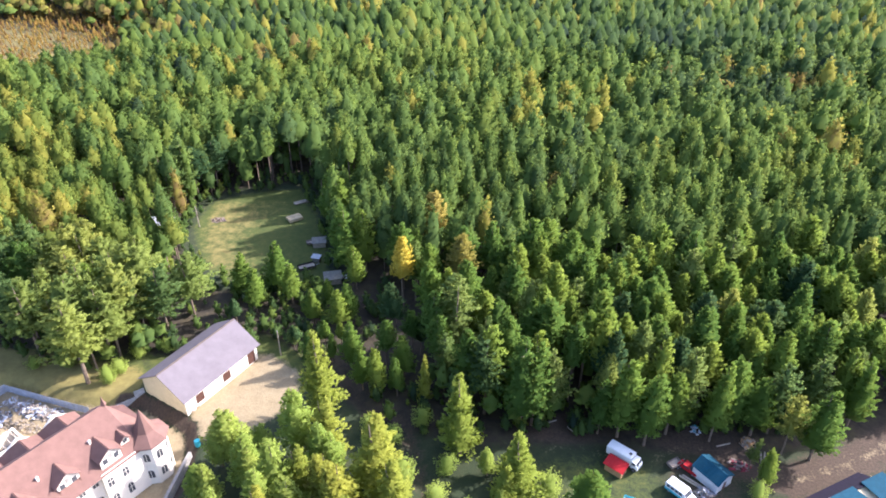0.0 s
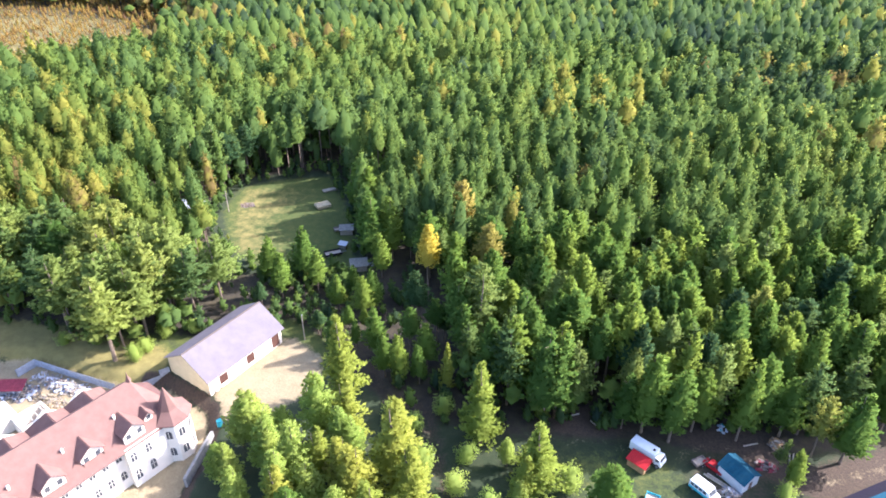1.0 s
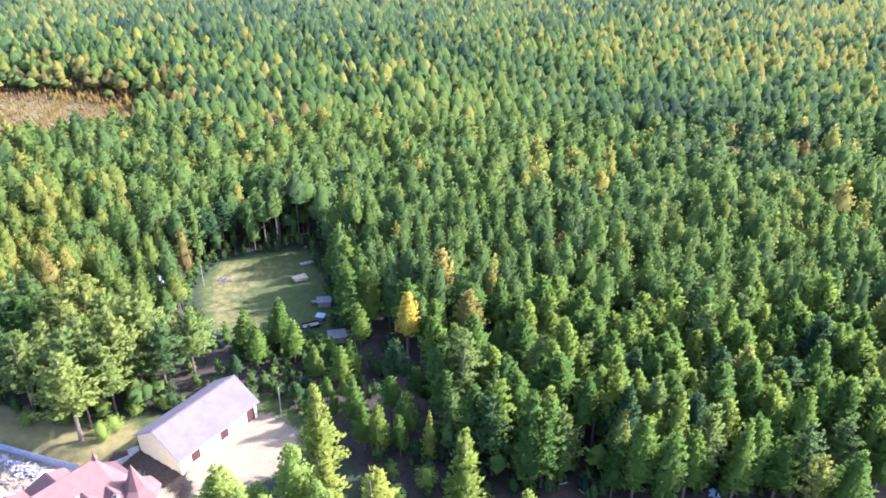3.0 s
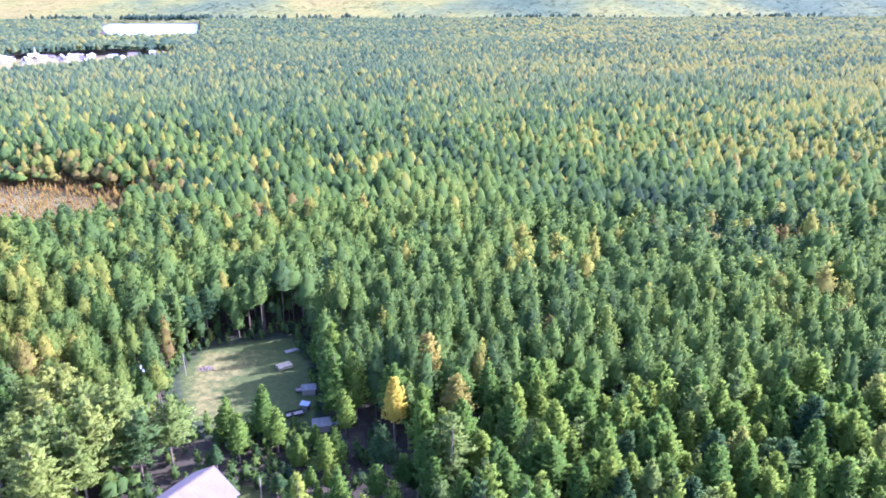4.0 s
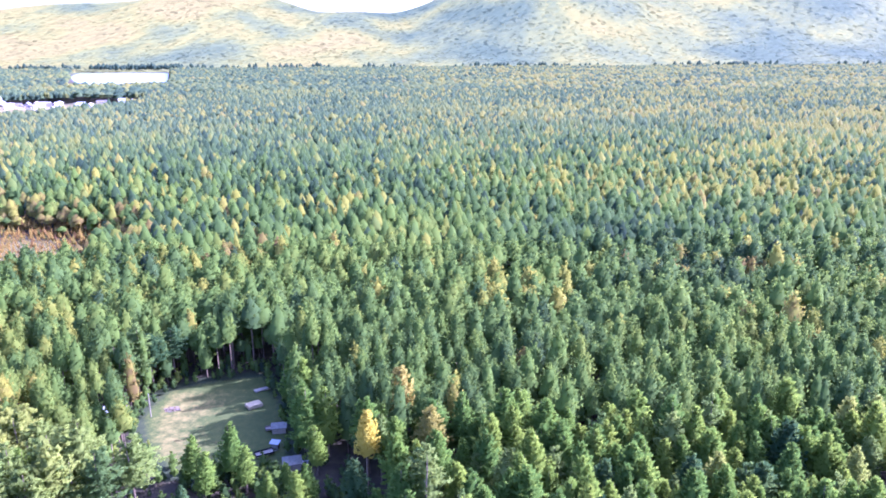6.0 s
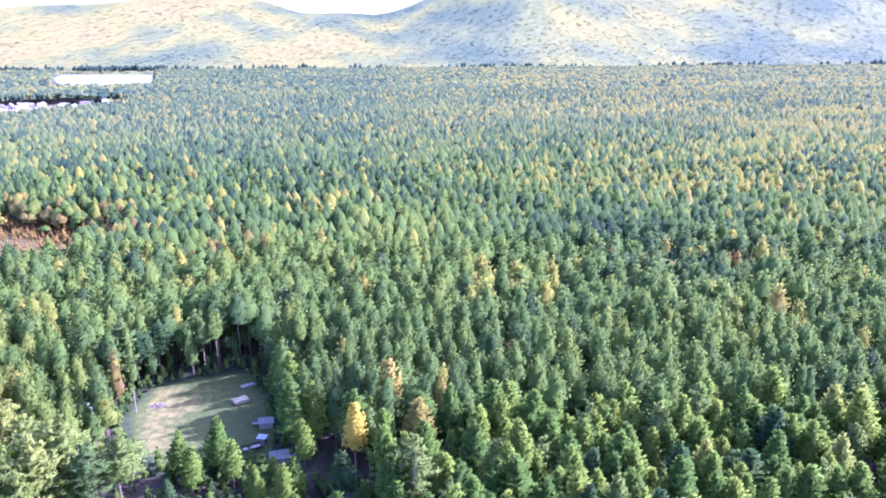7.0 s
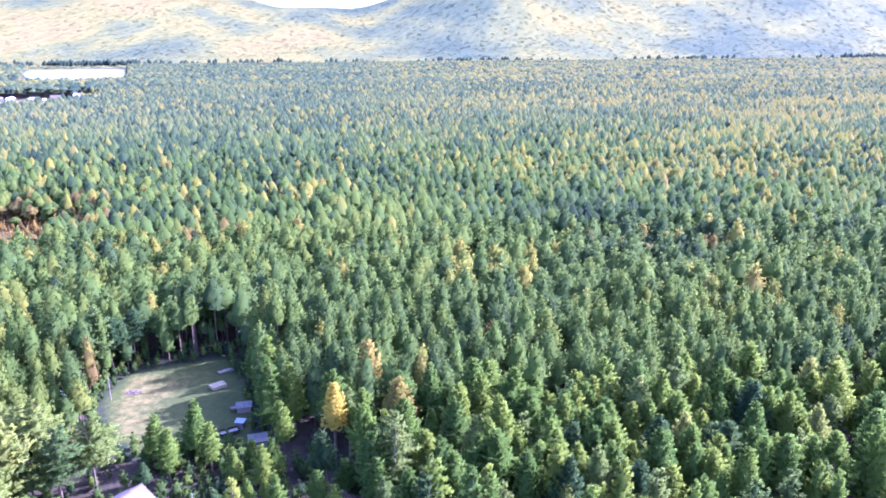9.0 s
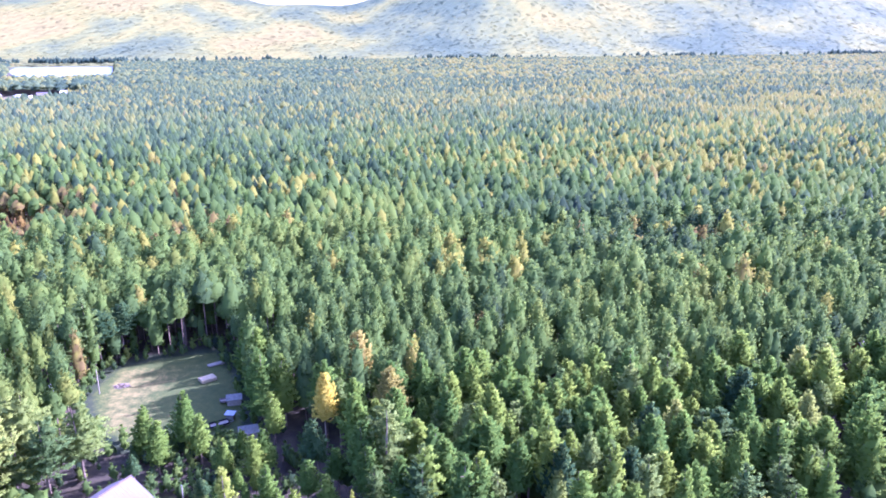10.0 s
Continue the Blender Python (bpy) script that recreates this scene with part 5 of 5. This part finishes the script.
def sheet_fence(points, tall=2.1, mat=SHEET, label="pale blue corrugated sheet fence round a building yard"):
    """Corrugated sheets on posts, sheet by sheet."""
    ob = thing("fence", Matrix.Identity(4), label, "fence")
    for (x0, y0), (x1, y1) in zip(points, points[1:]):
        run = math.hypot(x1 - x0, y1 - y0)
        n = max(1, round(run / 1.9))
        a = math.atan2(y1 - y0, x1 - x0)
        for k in range(n):
            px, py = x0 + (x1 - x0) * k / n, y0 + (y1 - y0) * k / n
            z = float(height(px, py))
            m = Matrix.Translation((px, py, z + 0.03 * ((k * 7) % 3))) @ Matrix.Rotation(a, 4, "Z")
            w = run / n
            ridges = 9
            v, f = [], []
            for j in range(ridges * 2 + 1):
                x = 0.02 + (w - 0.04) * j / (ridges * 2)
                yy = 0.035 if j % 2 else -0.035
                v += [(x, yy, 0.05), (x, yy, tall), (x, yy + 0.012, tall), (x, yy + 0.012, 0.05)]
            for j in range(ridges * 2):
                b = 4 * j
                f += [(b, b + 4, b + 5, b + 1), (b + 2, b + 6, b + 7, b + 3), (b + 1, b + 5, b + 6, b + 2)]
            part("sheet", Geo().add(v, f), mat, ob, m=m)
            part("post", Geo().box(-0.05, 0.05, 0.06, 0.16, -0.4, tall - 0.1), STEEL, ob, m=m)
    return ob


sheet_fence([(-96.2, 109.8), (-94.0, 113.3), (-84.5, 110.2), (-73.1, 106.6)])
sheet_fence([(-68.0, 107.2), (-62.9, 110.9)], label="pale blue sheet fence between house and barn")


def retaining_wall():
    ob = thing("retaining_wall", Matrix.Identity(4), "low grey concrete wall along the edge of the yard", "wall")
    pts = [(-49.9, 83.0), (-49.3, 88.5), (-48.5, 94.4)]
    for (x0, y0), (x1, y1) in zip(pts, pts[1:]):
        a, run = math.atan2(y1 - y0, x1 - x0), math.hypot(x1 - x0, y1 - y0)
        for k in range(3):
            m = Matrix.Translation((x0 + (x1 - x0) * k / 3, y0 + (y1 - y0) * k / 3, -0.9)) @ Matrix.Rotation(a, 4, "Z")
            part("block", Geo().box(0.01, run / 3 - 0.01, -0.3, 0.3, -1.2, 1.5, bevel=0.03), GREY, ob, m=m)
    return ob


retaining_wall()


def barrel(m, mat, label):
    ob = new("barrel", Geo().lathe([(0.50, 0), (0.55, 0.1), (0.55, 0.7), (0.58, 0.75), (0.55, 0.8), (0.55, 1.4), (0.45, 1.5)], 16, m).mesh("barrel", mat))
    return tagged(ob, label, "barrel")


barrel(at(-47.6, 96.4), CYAN, "turquoise barrel at the end of a low wall")


def pole(m, tall, label):
    ob = thing("utility_pole", m, label, "pole")
    part("post", Geo().lathe([(0.16, -0.5), (0.14, 1.0), (0.10, tall)], 10), OLDWOOD, ob)
    part("cap", Geo().lathe([(0.13, tall + 0.01), (0.12, tall + 0.05), (0.02, tall + 0.12)], 10), STEEL, ob, "dull metal cap")
    return ob


pole(at(-70.4, 178.0, 20), 6.8, "wooden utility pole at the edge of a meadow")
pole(at(-36.4, 122.6, 60), 7.0, "wooden utility pole behind the barn yard")


def lumber_stack(m, n, layers, long, label, mat=OLDWOOD):
    ob = thing("lumber_stack", m, label, "lumber")
    rng = random.Random(n)
    for j in range(layers):
        for k in range(n):
            x = rng.uniform(-0.15, 0.15)
            part("plank", Geo().box(x - long / 2, x + long / 2, (k - n / 2) * 0.26, (k - n / 2) * 0.26 + 0.23, 0.2 + j * 0.12, 0.3 + j * 0.12), mat, ob)
    for x in (-long / 3, long / 3):
        part("bearer", Geo().box(x - 0.08, x + 0.08, -n * 0.13, n * 0.13, -0.02, 0.19), mat, ob)
    return ob


WEATHERED = plain("weathered_grey_sheet", (0.25, 0.235, 0.205), 0.8, vary=0.3, scale=2.0)
lumber_stack(at(-43.4, 181.6, 35), 11, 7, 4.0, "stack of pale sawn planks on the meadow", plain("pale_planks", (0.52, 0.42, 0.26), 0.8))
lumber_stack(at(-43.2, 192.0, 30), 6, 3, 4.4, "low stack of weathered boards on the meadow")
hut(at(-34.2, 167.8, 8), 3.4, 2.2, 1.7, 2.0, WEATHERED, OLDWOOD, "grey plank shed with pale sheet roof by the trees")
trailer(at(-36.2, 168.6, 20), "grey trailer standing beside a pale-roofed shed", 3.2, 1.6)
trailer(at(-36.0, 157.0, 25), "dark trailer loaded with scrap by the trees", 4.4, 2.2, NAVY)
hut(at(-33.9, 160.3, -15), 1.8, 1.2, 1.5, 1.7, PALE, WEATHERED, "small white cabinet hut by the trees")
hut(at(-28.2, 150.7, 12), 4.0, 2.8, 1.9, 2.3, WEATHERED, OLDWOOD, "grey shed with dull metal roof among trees")
heap("scrap_heap", at(-25.0, 152.6, 0, 0.0), 1.6, 1.0, 0.8, 26, 14, [PALE, JUNK], "white scrap beside a grey shed", "scrap heap", (0.3, 1.0))
heap("firewood_pile", at(-66.0, 182.0), 2.4, 1.5, 0.3, 40, 15, [JUNK, BARK], "flat pile of dark brushwood on the meadow", "brush pile", (0.4, 1.4))
hut(at(-83.6, 176.2, -4), 13.0, 5.0, 2.8, 4.0, PALE, CREAM, "long shed with pale roof hidden among pines", both=True)


def corner_house():
    """The end of a house with dark navy eaves and a turquoise roof."""
    m = at(62.0, 80.2, 25)
    ob = thing("blue_house", m, "house with dark navy porch roof and turquoise main roof", "house")
    part("wall", Geo().box(0.6, 15.4, -12.0, -1.2, -0.2, 4.2), CREAM, ob)
    part("porch_roof", Geo().slab([(0.0, -2.4, 4.6), (15.4, -2.4, 4.6), (14.6, 0.6, 3.6), (0.0, 0.6, 3.6)], -0.12), NAVY, ob)
    part("gutter", Geo().box(0.0, 10.0, -1.62, -1.5, 4.44, 4.52), PALE, ob)
    for x0 in (4.0, 11.5):
        part("main_roof", Geo().slab([(x0, -12.5, 5.2), (x0 + 6.6, -12.5, 5.2), (x0 + 6.0, -1.6, 4.7), (x0 + 0.6, -1.6, 4.7)], -0.14), TEAL, ob)
    for x in (0.4, 5.0, 10.0, 15.0):
        part("post", Geo().box(x - 0.08, x + 0.08, 0.2, 0.36, -0.2, 3.6), OLDWOOD, ob)
    return ob


corner_house()
hut(at(143.5, 176.5, 20), 7.0, 5.0, 2.8, 4.4, WEATHERED, WOOD, "brown timber house with grey roof between trees", both=True)


def court_wing():
    """The roofless wing behind the house: white walls round an unfinished room."""
    ob = thing("unfinished_wing", at(-85.0, 96.3, 54), "roofless white wing with bare walls behind the house", "building")
    for x0, x1, y0, y1 in [(-3, 3, -2.4, -2.0), (-3, 3, 2.0, 2.4), (-3, -2.6, -1.99, 1.99), (2.6, 3, -1.99, 1.99)]:
        part("wall", Geo().box(x0, x1, y0, y1, -0.3, 3.2), WHITE, ob)
    for k in range(4):
        part("beam", Geo().box(-2.0 + k * 1.3, -1.8 + k * 1.3, -2.3, 2.3, 3.21, 3.4), OLDWOOD, ob)
    part("floor", Geo().box(-2.59, 2.59, -1.99, 1.99, -0.2, 0.1), JUNK, ob)
    wing = thing("white_outbuilding", at(-92.5, 94.5, 54), "flat-roofed white outbuilding behind the house", "building")
    part("wall", Geo().box(-4, 4, -2.6, 2.6, -0.3, 3.4, bevel=0.05), WHITE, wing)
    part("parapet", Geo().box(-4.15, 4.15, -2.75, 2.75, 3.41, 3.65, bevel=0.03), PALE, wing)


court_wing()
hut(at(-95.0, 105.8, 5), 5.0, 2.6, 1.5, 1.9, MAROON, STEEL, "low shed with maroon sheet roof among scrap")


# ---- distance ----
# glare of the sky on the lake is painted in as a pale base colour
WATER = Nodes("lake_water")
WATER.bump(WATER.noise(0.4, 3), 0.1, 0.1)
WATER.finish((0.34, 0.40, 0.46), 0.25)
lake = Geo().slab([(px, py, 0.4) for px, py in LAKE], 0.25)
tagged(new("water", lake.mesh("water", WATER.mat)), "pale lake between far woods", "lake", kind="structure")


def far_house(m, long, wide, wall_h, roof_mat, wall_mat):
    ob = thing("village_house", m, "small far village house with pale roof", "house", "houses of the far village")
    part("wall", Geo().box(-long / 2, long / 2, -wide / 2, wide / 2, -0.5, wall_h), wall_mat, ob)
    o, ridge = 0.6, wall_h + wide * 0.38
    for s in (-1, 1):
        c = [(-long / 2 - o, s * (wide / 2 + o), wall_h - 0.2), (long / 2 + o, s * (wide / 2 + o), wall_h - 0.2), (long / 2 + o, 0, ridge), (-long / 2 - o, 0, ridge)]
        part("roof", Geo().slab(c if s < 0 else c[::-1], 0.15), roof_mat, ob)
    for k in (-0.25, 0.25):
        part("window", Geo().box(k * long - 0.6, k * long + 0.6, -wide / 2 - 0.04, -wide / 2 + 0.02, 1.0, 2.4), DARK, ob)
    return ob


rng = random.Random(21)
roofs = [PALE, GREY, PALE, LILAC, WHITE]
for k in range(56):
    hx = -590 + rng.uniform(-150, 150)
    hy = 1205 + 0.42 * (hx + 590) + rng.uniform(-42, 60)
    far_house(at(hx, hy, rng.choice((10, 100, 30, 120)) + rng.uniform(-8, 8)), rng.uniform(9, 16), rng.uniform(7, 10), rng.uniform(3, 5.5), roofs[k % 5], (WHITE, CREAM)[k % 2])


def village_tower(m):
    """A slender white tower over the far village."""
    ob = thing("village_tower", m, "slender white tower among far village houses", "tower")
    part("shaft", Geo().box(-1.6, 1.6, -1.6, 1.6, -0.5, 12.0, bevel=0.1), WHITE, ob)
    part("belfry", Geo().lathe([(1.5, 12.01), (1.5, 14.5)], 8), WHITE, ob)
    part("spire", Geo().lathe([(1.8, 14.51), (0.7, 17.0), (0.05, 21.0)], 8), PALE, ob)
    return ob


village_tower(at(-640, 1195, 20))
